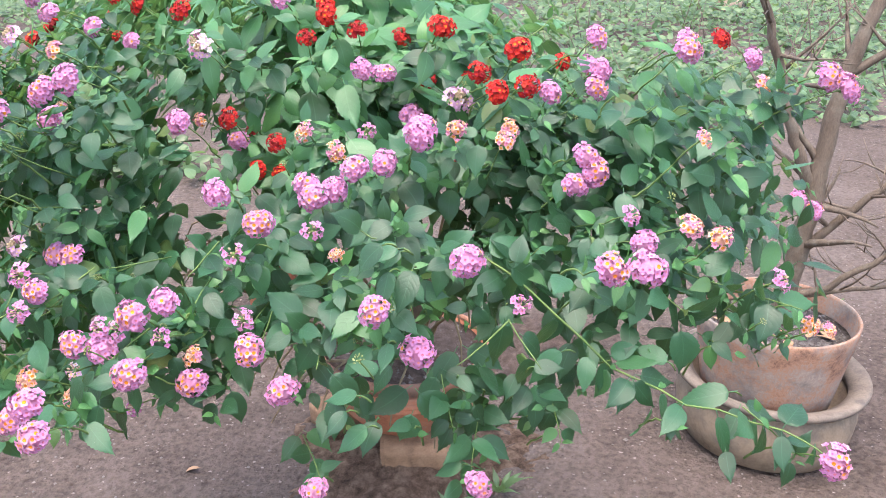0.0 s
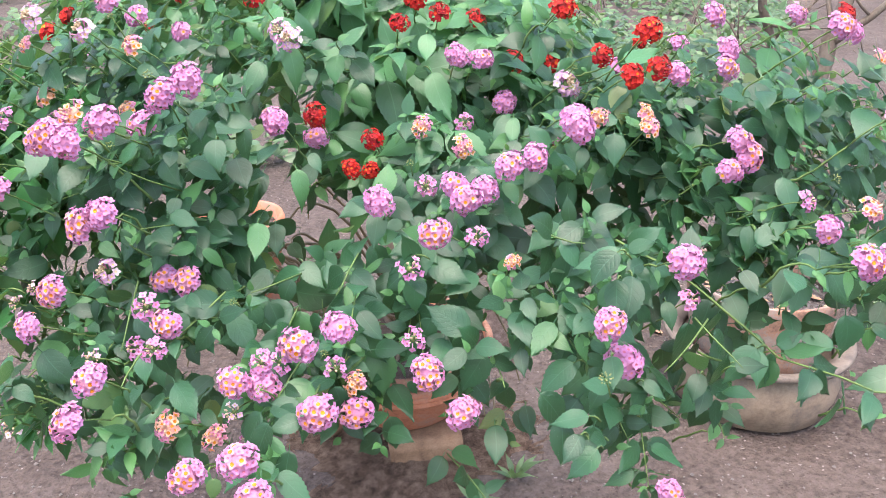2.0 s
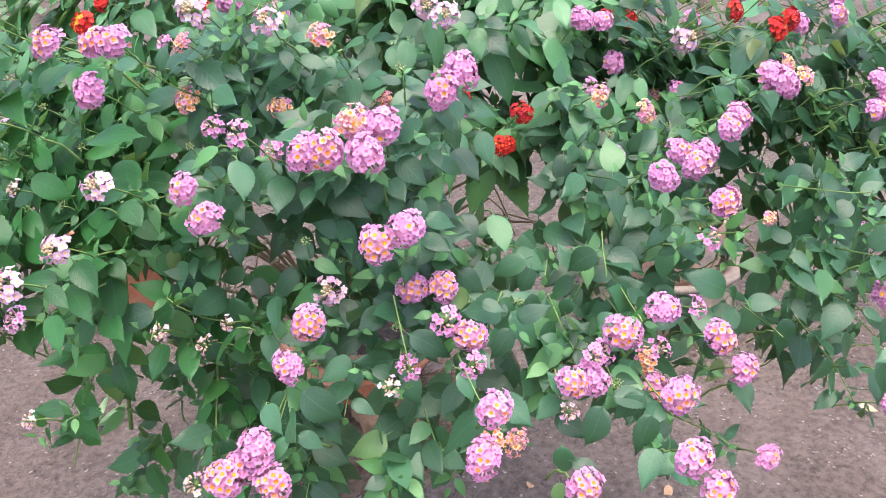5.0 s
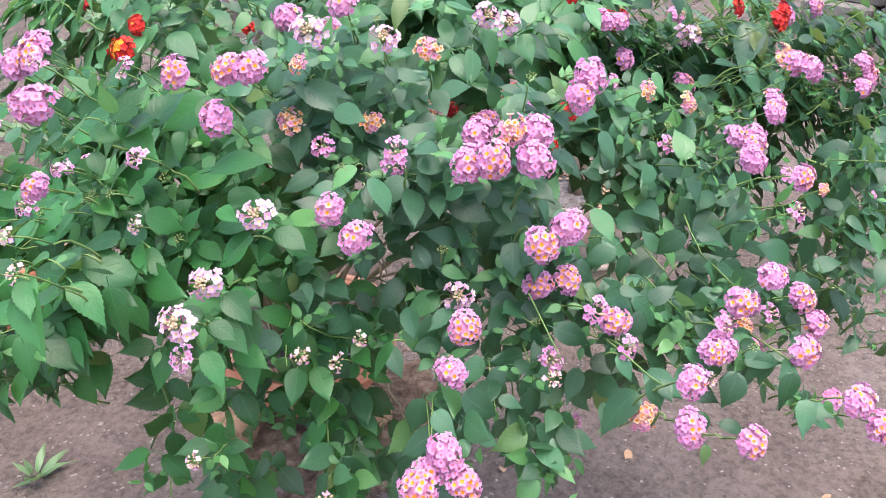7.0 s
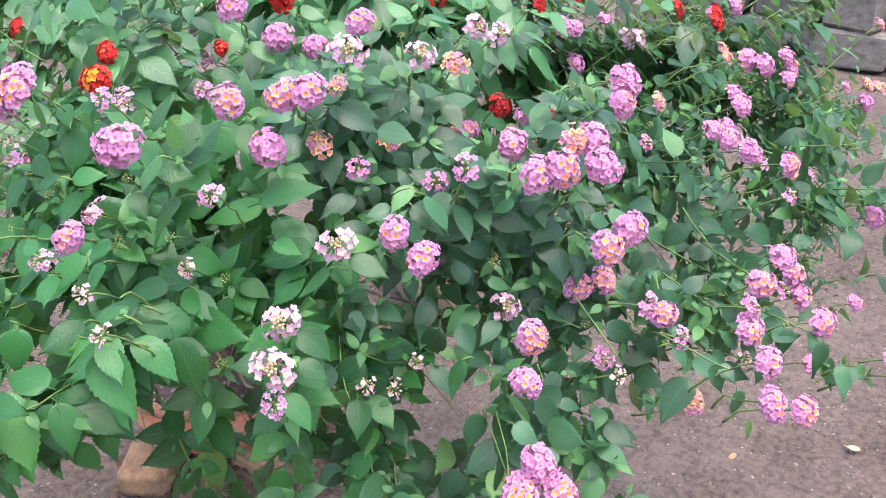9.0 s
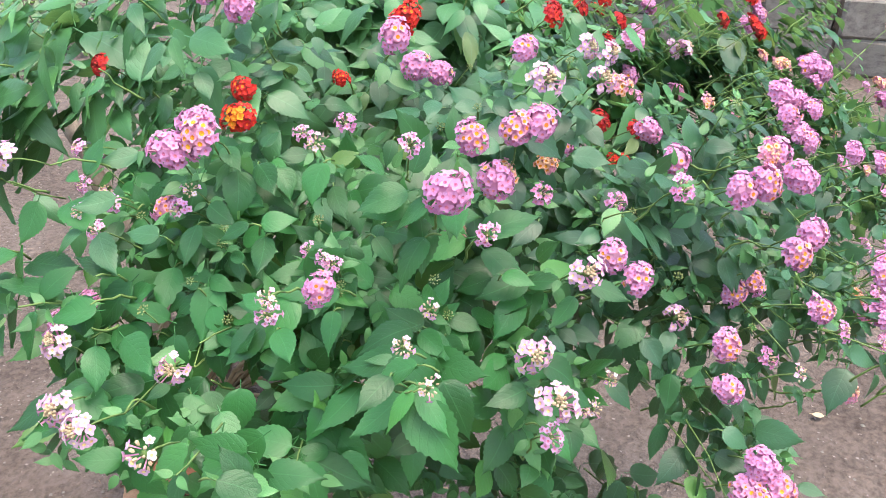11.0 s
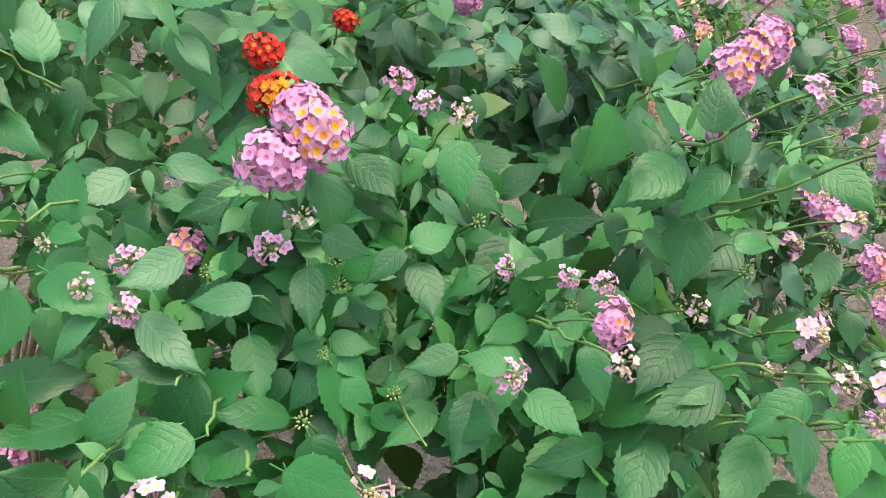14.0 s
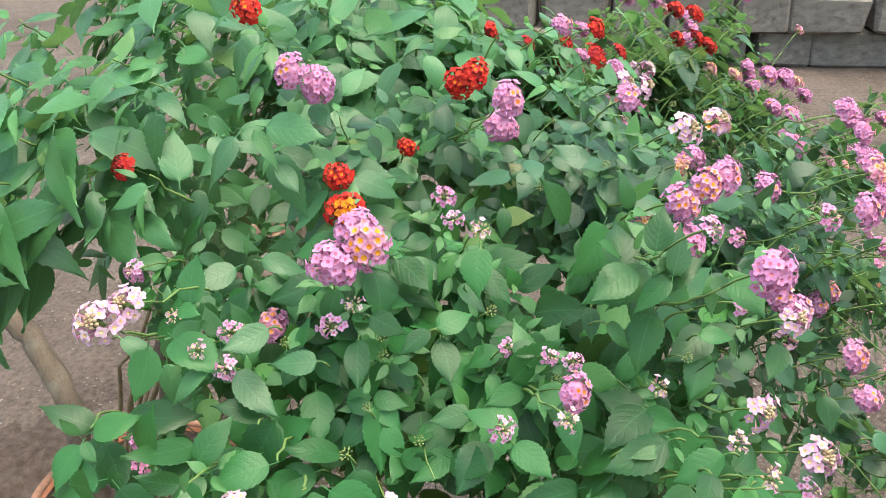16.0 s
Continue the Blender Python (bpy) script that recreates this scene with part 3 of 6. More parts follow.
def brick(at, turn, size=(0.20, 0.10, 0.082), seed=1):
    rnd = random.Random(seed)
    bm = bmesh.new()
    bmesh.ops.create_cube(bm, size=1)
    bmesh.ops.scale(bm, vec=size, verts=bm.verts)
    bmesh.ops.bevel(bm, geom=bm.edges[:], offset=0.008, segments=2, affect="EDGES")
    bmesh.ops.subdivide_edges(bm, edges=[e for e in bm.edges if e.calc_length() > 0.04], cuts=3, use_grid_fill=True)
    for v in bm.verts:
        v.co += Vector([noise.noise(v.co * 28 + Vector((seed * 3, k * 7, 0))) for k in range(3)]) * 0.005
    me = bpy.data.meshes.new("brick")
    bm.to_mesh(me)
    bm.free()
    me.materials.append(BRICK)
    me.polygons.foreach_set("use_smooth", [True] * len(me.polygons))
    ob = put("brick", me, None, pose(at[0], at[1], at[2] + size[2] / 2 - 0.001, 0, 0, turn))
    return tagged(ob, "worn reddish-brown brick lying under the clay pan", "brick", "bricks under the pan")


brick((-0.06, 1.535, 0), 2, (0.16, 0.10, 0.072), seed=1)
brick((0.0, 1.70, 0), 20, (0.18, 0.1, 0.072), seed=2)
brick((-0.248, 1.69, 0), 38, (0.13, 0.095, 0.072), seed=3)


def shrub_pot(at):
    """A weathered pot set in a wide-lipped bowl."""
    tub = thing("clay_bowl", at, "pale weathered clay bowl with wide flared lip on the earth", "bowl")
    prof = [(0.02, 0.0), (0.158, 0.0), (0.18, 0.014), (0.198, 0.06), (0.203, 0.105), (0.194, 0.136), (0.186, 0.152), (0.176, 0.154), (0.158, 0.12), (0.02, 0.1)]
    v, f = lathe(prof, 72, 0.006, 5)
    put("body", mesh_from("body", v, f, [TUB_CLAY]), tub)
    lip = [(0.184, 0.150), (0.190, 0.160), (0.206, 0.166), (0.216, 0.170), (0.2195, 0.177), (0.2185, 0.184), (0.210, 0.187), (0.19, 0.180), (0.172, 0.168), (0.172, 0.152), (0.184, 0.150)]
    v, f = lathe(lip, 72, 0.006, 5)
    put("lip", mesh_from("lip", v, f[:-2], [LIP_CLAY]), tub, None, "grey weathered flared lip")
    pot = thing("flower_pot", (at[0] - 0.004, at[1], at[2] + 0.101), "weathered terracotta pot with grey stains, standing in a bowl", "flower pot")
    prof = [(0.02, 0.0), (0.13, 0.0), (0.142, 0.008), (0.152, 0.06), (0.164, 0.13), (0.176, 0.205), (0.1785, 0.226), (0.1765, 0.229), (0.1725, 0.2285), (0.1705, 0.222), (0.157, 0.15), (0.148, 0.09), (0.02, 0.08)]
    v, f = lathe(prof, 72, 0.008, 6)
    put("body", mesh_from("body", v, f, [OLD_CLAY]), pot)
    v, f = lathe([(0.02, 0.10), (0.1, 0.13), (0.162, 0.180), (0.1, 0.187), (0.04, 0.195), (0.01, 0.197)], 40, 0.015, 9)
    put("soil", mesh_from("soil", v, f, [SOIL]), pot, None, "dry grey soil with dead leaves")
    rnd = random.Random(17)
    grit, dead = Heap(), Heap()
    for i in range(420):
        a, d = rnd.uniform(0, 6.28), 0.15 * math.sqrt(rnd.random())
        r = rnd.uniform(0.0015, 0.006)
        x, y, z = d * math.cos(a), d * math.sin(a), 0.1995 - 0.11 * d
        grit.add([(x + r * p, y + r * q, z + 0.7 * r * w) for p, q, w in ((1, 0.2, 0), (0.1, 1, 0), (-1, 0.1, 0), (0, -0.9, 0), (0.1, 0.1, 1.2))], [(0, 1, 4), (1, 2, 4), (2, 3, 4), (3, 0, 4)])
    put("grit", grit.mesh("grit", [GRIT], False), pot, None, "pale grit on the soil", "stuff")
    for i in range(26):
        a, d = rnd.uniform(0, 6.28), 0.14 * math.sqrt(rnd.random())
        v, f, uv = LONG[i % 5]
        M = np.array(leaf_pose((d * math.cos(a), d * math.sin(a), 0.205 - 0.1 * d), (rnd.uniform(-1, 1), rnd.uniform(-1, 1), rnd.uniform(-0.1, 0.3)), (rnd.uniform(-0.3, 0.3), rnd.uniform(-0.3, 0.3), 1), rnd.uniform(0.02, 0.04)))
        dead.add(v @ M[:3, :3].T + M[:3, 3], f, uv)
    put("dead_leaves", dead.mesh("dead_leaves", [DRY_LEAF]), pot, None, "brown dead leaves on the soil", "stuff")


shrub_pot((0.765, 1.655, 0.0))


def earth_mound(at, r, soil, label):
    """Loose soil spread in a low mound, round the foot of the pan; a darker one lies behind."""
    rnd = random.Random(14)
    n, rings = 120, 34
    verts, faces = [(0, 0, 0.03)], []
    for j in range(1, rings + 1):
        t = j / rings
        for i in range(n):
            a = 2 * math.pi * i / n
            rr = r * t * (1 + 0.16 * math.sin(3 * a + 1) + 0.08 * math.sin(7 * a) + 0.07 * math.sin(17 * a + 2) + 0.04 * math.sin(31 * a))
            z = 0.034 * (1 - t * t) * (1 - t) - 0.006 * t + (0.014 * noise.noise((rr * math.cos(a) * 22, rr * math.sin(a) * 22, 1)) + 0.007 * noise.noise((rr * math.cos(a) * 70, rr * math.sin(a) * 70, 1))) * (1 - t * 0.5)
            verts.append((rr * math.cos(a), rr * math.sin(a), z))
    for i in range(n):
        faces.append((0, 1 + i, 1 + (i + 1) % n))
    for j in range(rings - 1):
        for i in range(n):
            a, b = 1 + j * n + i, 1 + j * n + (i + 1) % n
            faces.append((a, a + n, b + n, b))
    tagged(put("earth_mound", mesh_from("earth_mound", verts, faces, [soil]), None, Matrix.Translation(at)), label, "soil")


earth_mound((-0.10, 1.55, 0.0), 0.36, LOOSE, "loose crumbly brown soil round the foot of the pan")
# stand-in for an unidentified dark shape, placed from camera rays
earth_mound((0.22, 2.10, 0.0), 0.27, DARK_SOIL, "low dark mound standing in for an unidentified dark shape behind the pan")


def bare_shrub(at):
    """A leafless shrub: forked trunk, crooked limbs and fine twigs."""
    rnd = random.Random(12)
    bush = thing("bare_shrub", at, "leafless woody shrub with grey forked branches, in a clay pot", "shrub")
    o = Vector(at)

    def limb(name, pts, r0, r1, twigs):
        heap, thin = Heap(), Heap()
        fine = []
        for a, b in zip(pts, pts[1:]):
            fine += curve(a, b, 0, 4, 0.005, rnd)[:-1]
        fine.append(Vector(pts[-1]))
        rad = [r0 + (r1 - r0) * i / (len(fine) - 1) for i in range(len(fine))]
        heap.add(*tube([p - o for p in fine], rad, 9))
        for k in range(twigs):
            i = rnd.randrange(len(fine) // 4, len(fine))
            d = Vector((rnd.uniform(-1, 1), rnd.uniform(-0.8, 0.8), rnd.uniform(-0.1, 0.9))).normalized()
            p, r = fine[i] - o, rad[i] * 0.5
            length = rnd.uniform(0.09, 0.24)
            path = [p]
            for s in range(5):
                d = (d + Vector((rnd.uniform(-1, 1), rnd.uniform(-1, 1), rnd.uniform(-0.6, 1))) * 0.28).normalized()
                path.append(path[-1] + d * length / 5)
            thin.add(*tube(path, [max(0.0011, r * (1 - 0.16 * j)) for j in range(6)], 5))
            for s in (2, 3, 4):
                if rnd.random() < 0.75:
                    e = (d + Vector((rnd.uniform(-1, 1), rnd.uniform(-1, 1), rnd.uniform(-1, 1)))).normalized()
                    thin.add(*tube([path[s], path[s] + e * 0.03, path[s] + e * 0.06 + Vector((0, 0, 0.012))], [0.0018, 0.0014, 0.0009], 4))
        put("twig_growth", thin.mesh("twig_growth", [BARK]), put(name, heap.mesh(name, [BARK]), bush), None, "fine bare twigs", "stuff")

    limb("trunk", [at, (0.783, 1.66, 0.44), (0.80, 1.66, 0.62), (0.822, 1.67, 0.82), (0.856, 1.68, 0.96), (0.92, 1.70, 1.18)], 0.026, 0.011, 10)
    limb("branch", [(0.79, 1.66, 0.60), (0.755, 1.66, 0.69), (0.722, 1.66, 0.76), (0.673, 1.66, 0.90), (0.62, 1.65, 1.02), (0.57, 1.63, 1.15)], 0.014, 0.006, 11)
    limb("branch", [(0.785, 1.66, 0.47), (0.86, 1.64, 0.56), (0.945, 1.63, 0.65), (1.10, 1.62, 0.82)], 0.011, 0.005, 9)
    limb("branch", [(0.775, 1.66, 0.36), (0.85, 1.62, 0.40), (0.94, 1.58, 0.50), (1.08, 1.55, 0.66)], 0.010, 0.004, 9)
    limb("branch", [(0.77, 1.67, 0.34), (0.86, 1.66, 0.37), (1.0, 1.66, 0.385), (1.16, 1.68, 0.45)], 0.008, 0.003, 8)
    limb("branch", [(0.83, 1.67, 0.86), (0.90, 1.66, 0.91), (1.02, 1.64, 1.02), (1.12, 1.62, 1.10)], 0.010, 0.004, 6)


bare_shrub((0.77, 1.66, 0.285))

# ---------------------------------------------------------------- lantana bushes

HEART = Vector((-0.12, 1.22, 0.45))


def outward(p):
    d = Vector(p) - HEART
    d.z = 0
    return d.normalized()


def rise(p):
    """How steeply a shoot at p points up: the low fringe hangs, the top stands."""
    return min(0.9, max(-0.35, (p[2] - 0.86) * 6.0))


class Bush:
    """One lantana plant: its leaves as posed blades, its twigs, and its flower heads."""

    clear = []

    def __init__(self, name, root, label, shapes, inner, meshes, mass, seed, blade):
        self.rnd = random.Random(seed)
        self.ob = thing(name, root, label, "flowering shrub", "lantana plants")
        self.root, self.shapes, self.inner, self.meshes, self.mass = Vector(root), shapes, inner, meshes, mass
        self.leaves, self.twigs, self.heads, self.anchors, self.single, self.blade = [], Heap(), [], [], [], blade
        self.hang = 0.55 if blade < 0.06 else 0.75

    def jit(self, s):
        r = self.rnd
        return Vector((r.uniform(-1, 1), r.uniform(-1, 1), r.uniform(-1, 1))) * s

    def leaf(self, base, tip, normal, size, near=True, young=False):
        if self.blade > 0.06 and base[0] < -0.25 and base[1] < 1.32:
            # leaves close to the camera path, shrunk to fit its view
            size *= 0.66
        self.leaves.append((leaf_pose(base, tip, normal, size), self.rnd.randrange(len(self.shapes)), near, young))

    def sprig(self, p, axis, pairs, size, near=True, gap=0.024, stem=True):
        """Opposite leaf pairs, each turned a quarter from the last, on a shoot that ends at p."""
        r = self.rnd
        axis = Vector(axis).normalized()
        side = axis.orthogonal().normalized()
        side = Matrix.Rotation(r.uniform(0, 6.28), 3, axis) @ side
        out = outward(p)
        fresh = r.random() < 0.2
        path = [Vector(p)]
        q, d = Vector(p), -axis
        for i in range(pairs):
            s = size * (0.38, 0.74, 1.0, 1.1, 1.0)[min(i, 4)] * r.uniform(0.85, 1.15)
            for sg in (1, -1):
                lean = side * sg + axis * r.uniform(0.1, 0.55) + Vector((0, 0, -self.hang * (0.15, 0.5, 1.0)[min(i, 2)])) + out * 0.2 + self.jit(0.18)
                face = Vector((0, 0, 0.95)) + out * 0.65 + axis * 0.25 + self.jit(0.55)
                self.leaf(q + side * sg * s * 0.16, lean, face, s, near, near and (i == 0 or (i == 1 and fresh)))
            side = Matrix.Rotation(1.57 + r.uniform(-0.3, 0.3), 3, axis) @ side
            d = (d - out * 0.14 + self.jit(0.12)).normalized()
            q = q + d * gap * r.uniform(0.8, 1.3) * (0.45, 0.7, 1.0)[min(i, 2)]
            path.append(q.copy())
        if stem and r.random() < (0.5 if self.blade < 0.035 else 0.15):
            path = path[:4]
            self.twigs.add(*tube([a - self.root for a in path], [0.0005 + 0.0001 * i for i in range(len(path))], 4))
        return q

    def head(self, kind, x, y, z, scale=1.0):
        """A flower head centred at the place, on a stalk, with a leafy shoot below it."""
        r = self.rnd
        p = Vector((x, y, z))
        out = outward(p)
        face = (out * 0.9 + Vector((0, 0, 0.6)) + self.jit(0.22)).normalized()
        size = HEAD_SIZE[kind] * scale * r.uniform(0.88, 1.06)
        q = Vector((0, 0, 1)).rotation_difference(face).to_matrix().to_4x4() @ Matrix.Rotation(r.uniform(0, 6.28), 4, "Z")
        base = p - face * size * 0.3
        self.heads.append((kind, Matrix.Translation(base) @ q @ Matrix.Diagonal((size, size, size, 1)), r.randrange(6)))
        foot = base - face * r.uniform(0.014, 0.024) - out * r.uniform(0.008, 0.02) - Vector((0, 0, r.uniform(0.0, 0.016)))
        self.twigs.add(*tube([v - self.root for v in curve(foot, base, 0.002, 3)], [0.0007, 0.0007, 0.0007, 0.0008], 4))
        self.shoot(foot, -face * 0.5)
        self.anchors.append(p)
        # cone to the camera's side, kept free of leaves in thin()
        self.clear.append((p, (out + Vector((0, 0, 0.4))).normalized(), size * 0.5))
        self.sprig(foot, out * 0.9 + Vector((0, 0, rise(p))) + self.jit(0.3), 4, self.blade * r.uniform(0.85, 1.15), True, 0.028)
        self.sprig(foot - out * 0.012 - Vector((0, 0, 0.006)) + self.jit(0.01), out * 0.4 + Vector((0, 0, 0.5)) + self.jit(0.7), 2, self.blade * r.uniform(0.7, 0.95), True, 0.02, False)

    def spray(self, x, y, z, size=0.0, lean=(0, 0, 0)):
        """A leafy shoot tip with no flower."""
        self.anchors.append(Vector((x, y, z)))
        p = Vector((x, y, z))
        if self.rnd.random() < 0.45:
            self.shoot(p - outward(p) * 0.01, (0, 0, 0))
        self.sprig(p, outward(p) * 0.7 + Vector((0, 0, rise(p))) + Vector(lean) + self.jit(0.25), 4, size or self.blade * 1.1, True)

    def blade_at(self, x, y, z, tip, size, turn, tilt):
        """One leaf that stands out by itself; its face looks along the turn and the tilt, in degrees."""
        p, d = Vector((x, y, z)), Vector(tip)
        a, e = radians(turn), radians(tilt)
        face = Vector((math.cos(e) * math.cos(a), math.cos(e) * math.sin(a), math.sin(e)))
        k = self.rnd.randrange(len(self.shapes))
        self.single.append((leaf_pose(p, d, face + self.jit(0.15), size), k, True, False))
        mid = p + d * size * 0.5
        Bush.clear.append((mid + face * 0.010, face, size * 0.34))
        self.anchors.append(mid)
        foot = p - d * size * 0.25 - face * 0.012
        self.twigs.add(*tube([v - self.root for v in curve(foot, p, 0.002, 3)], [0.0008, 0.0008, 0.0007, 0.0007], 4))

    def shoot(self, p, back):
        """The green shoot that carries a tip at p, running back into the plant."""
        r = self.rnd
        out = outward(p)
        length = r.uniform(0.03, 0.07)
        end = Vector(p) + (Vector(back) - out * r.uniform(0.8, 1.2) - Vector((0, 0, r.uniform(0.5, 1.1))) + self.jit(0.25)).normalized() * length
        path = curve(p, end, r.uniform(-0.008, 0.012), 6, 0.0012, r)
        self.twigs.add(*tube([v - self.root for v in path], [0.0007 + 0.00008 * i for i in range(7)], 5))

    def stalk(self, pts, r0, r1):
        """A bare green stem that hangs through the points."""
        n = len(pts)
        self.twigs.add(*tube([Vector(p) - self.root for p in pts], [r0 + (r1 - r0) * i / (n - 1) for i in range(n)], 7))

    def trailing(self, pts, size, pair=0.03, stem=True):
        """A long shoot through the points with a leaf pair at every node."""
        r = self.rnd
        fine = []
        for a, b in zip(pts, pts[1:]):
            fine += curve(a, b, 0.002, 3, 0.0015, r)[:-1]
        fine.append(Vector(pts[-1]))
        n = len(fine)
        if stem:
            self.twigs.add(*tube([p - self.root for p in fine], [0.0013 - 0.0007 * i / n for i in range(n)], 5))
        run, turn = 0.0, r.uniform(0, 1.5)
        for a, b in zip(fine, fine[1:]):
            run += (b - a).length
            if run < pair:
                continue
            run = 0.0
            axis = (b - a).normalized()
            side = Matrix.Rotation(turn, 3, axis) @ axis.cross(Vector((0, 0, 1))).normalized()
            turn += 1.57 + r.uniform(-0.4, 0.4)
            for sg in (1, -1):
                s = size * r.uniform(0.75, 1.15)
                self.leaf(b + side * sg * s * 0.16, side * sg + axis * 0.35 + Vector((0, 0, -0.35)) + self.jit(0.2), Vector((0, 0, 0.8)) + outward(b) * 0.6 + self.jit(0.45), s)
            if r.random() < 0.6:
                self.sprig(b + axis * 0.01 + self.jit(0.008) + Vector((0, 0, 0.012)), axis + Vector((0, 0, 0.8)), 1, size * 0.9, True, 0.02, False)

    def fill(self, count, inward, drop, size, near, reach=0.17, pairs=3):
        """Shoots between neighbouring shoots, set back into the plant."""
        r = self.rnd
        A = [a for a in self.anchors if a.z > 0.8]
        made = 0
        bare = near and inward[0] >= 0.0
        while made < count:
            a = r.choice(A)
            close = [b for b in A if 0.01 < (b - a).length < reach]
            if len(close) < 2:
                made += 1
                continue
            b, c = r.sample(close, 2)
            u, v = r.random(), r.random()
            if u + v > 1:
                u, v = 1 - u, 1 - v
            p = a + (b - a) * u + (c - a) * v
            out = outward(p)
            p = p - out * r.uniform(*inward) - Vector((0, 0, r.uniform(*drop))) + self.jit(0.012)
            if noise.noise(p * 11) < -0.12 or (p.z < 0.9 and r.random() < (0.9 - p.z) * 8):
                made += 1
                continue
            ax = out * r.uniform(0.3, 0.9) + Vector((0, 0, rise(p) + r.uniform(-0.2, 0.4))) + self.jit(0.45)
            if bare and r.random() < 0.16:
                face = (out * 0.7 + Vector((0, 0, 0.7)) + self.jit(0.4)).normalized()
                top = p + face * r.uniform(0.012, 0.026)
                k = HEAD_SIZE["g"] * r.uniform(0.7, 1.1)
                q = Vector((0, 0, 1)).rotation_difference(face).to_matrix().to_4x4()
                self.heads.append(("g", Matrix.Translation(top) @ q @ Matrix.Diagonal((k, k, k, 1)), r.randrange(6)))
                self.twigs.add(*tube([v - self.root for v in curve(p, top, 0.001, 3)], [0.0008, 0.0007, 0.0006, 0.0006], 4))
            self.sprig(p, ax, pairs, size * r.uniform(0.8, 1.2), near, 0.026, near and r.random() < 0.3)
            made += 1

    def branches(self, count, thick=0.0045):
        """Woody stems from the root out to parts of the crown."""
        r = self.rnd
        for k in range(count):
            a = self.anchors[(k * 37) % len(self.anchors)]
            d = a - self.root
            end = d * 0.64 - outward(a) * 0.05 - Vector((0, 0, 0.1))
            mid = Vector((d.x * 0.45, d.y * 0.45, d.z * 0.72)) + self.jit(0.05)
            pts = []
            for i in range(11):
                t = i / 10
                pts.append(mid * (2 * t * (1 - t)) + end * t * t + self.jit(0.006) * (0 < i < 10))
            v, f = tube(pts, [thick * (1 - 0.075 * i) for i in range(11)], 6)
            put("branch", mesh_from("branch", v, f, [WOODY]), self.ob)

    def trunk(self, pts, r0, r1):
        """A gnarled woody stem with knots, through places given from the root."""
        r = self.rnd
        fine = []
        for a, b in zip(pts, pts[1:]):
            fine += curve(a, b, 0, 6, 0.004, r)[:-1]
        fine.append(Vector(pts[-1]))
        n = len(fine)
        rad = [(r0 + (r1 - r0) * i / n) * (1 + 0.22 * noise.noise((i * 0.9, 3.0, r0 * 90))) for i in range(n)]
        v, f = tube(fine, rad, 14)
        v = [q + Vector([noise.noise(Vector(q) * 60 + Vector((0, 0, 9 * k))) for k in range(3)]) * r0 * 0.25 for q in v]
        put("trunk", mesh_from("trunk", v, f, [BARK]), self.ob, None, "gnarled grey-brown woody trunk")

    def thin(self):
        """Drops blades in a cone before each head and single leaf, so the camera sees both."""
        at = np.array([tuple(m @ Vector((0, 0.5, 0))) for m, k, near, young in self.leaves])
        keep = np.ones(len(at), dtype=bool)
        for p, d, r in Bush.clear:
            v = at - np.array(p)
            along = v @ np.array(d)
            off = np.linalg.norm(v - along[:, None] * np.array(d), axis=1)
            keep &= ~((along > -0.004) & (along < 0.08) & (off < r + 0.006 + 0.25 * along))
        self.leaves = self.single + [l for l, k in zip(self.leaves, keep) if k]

    def clear_sightline(self, a, b, ra, rb):
        """Drops low fringe leaves along a camera sight line, widening from b to a, so the pan shows."""
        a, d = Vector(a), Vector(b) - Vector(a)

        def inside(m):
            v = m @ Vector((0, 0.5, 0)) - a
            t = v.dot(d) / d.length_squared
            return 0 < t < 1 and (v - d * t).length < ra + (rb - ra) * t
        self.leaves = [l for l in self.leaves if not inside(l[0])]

    def build(self, singles=300):
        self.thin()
        # sight lines from two camera positions to the pan
        self.clear_sightline((-0.24, 1.50, 0.24), (-0.62, 0.99, 0.73), 0.13, 0.055)
        self.clear_sightline((-0.11, 1.46, 0.20), (-0.15, 0.78, 0.67), 0.08, 0.03)
        order = sorted((i for i, l in enumerate(self.leaves) if l[2] and not l[3]), key=lambda i: self.leaves[i][0].translation.dot(Vector((0.25, 1.0, -0.6))))
        step = max(1, len(order) // singles)
        alone = set(order[::step][:singles - len(self.single)]) | set(range(len(self.single)))
        heap, tips = Heap(), Heap()
        back = Matrix.Translation(-self.root)
        for i, (m, k, near, young) in enumerate(self.leaves):
            m = back @ m
            if i in alone:
                put("leaf", self.meshes[k], self.ob, m)
            else:
                v, f, uv = (self.shapes if near else self.inner)[k]
                M = np.array(m)
                shape = v * (0.8, 1.0, 1.0) if young else v
                (tips if young else heap).add(shape @ M[:3, :3].T + M[:3, 3], f, uv)
        put("young_foliage", tips.mesh("young_foliage", [LEAF_YOUNG]), self.ob, None, "light green young tip leaves", "stuff")
        put("foliage", heap.mesh("foliage", [self.mass]), self.ob, None, "", "stuff")
        if self.twigs.n:
            put("twig_growth", self.twigs.mesh("twig_growth", [STEM]), self.ob, None, "thin green shoots", "stuff")
        for kind, m, k in self.heads:
            bloom, parts = HEAD_MESH[kind][k]
            ob = put("flower_head", bloom, self.ob, back @ m, HEAD_WORDS[kind])
            for word, me in parts:
                put(word, me, ob)


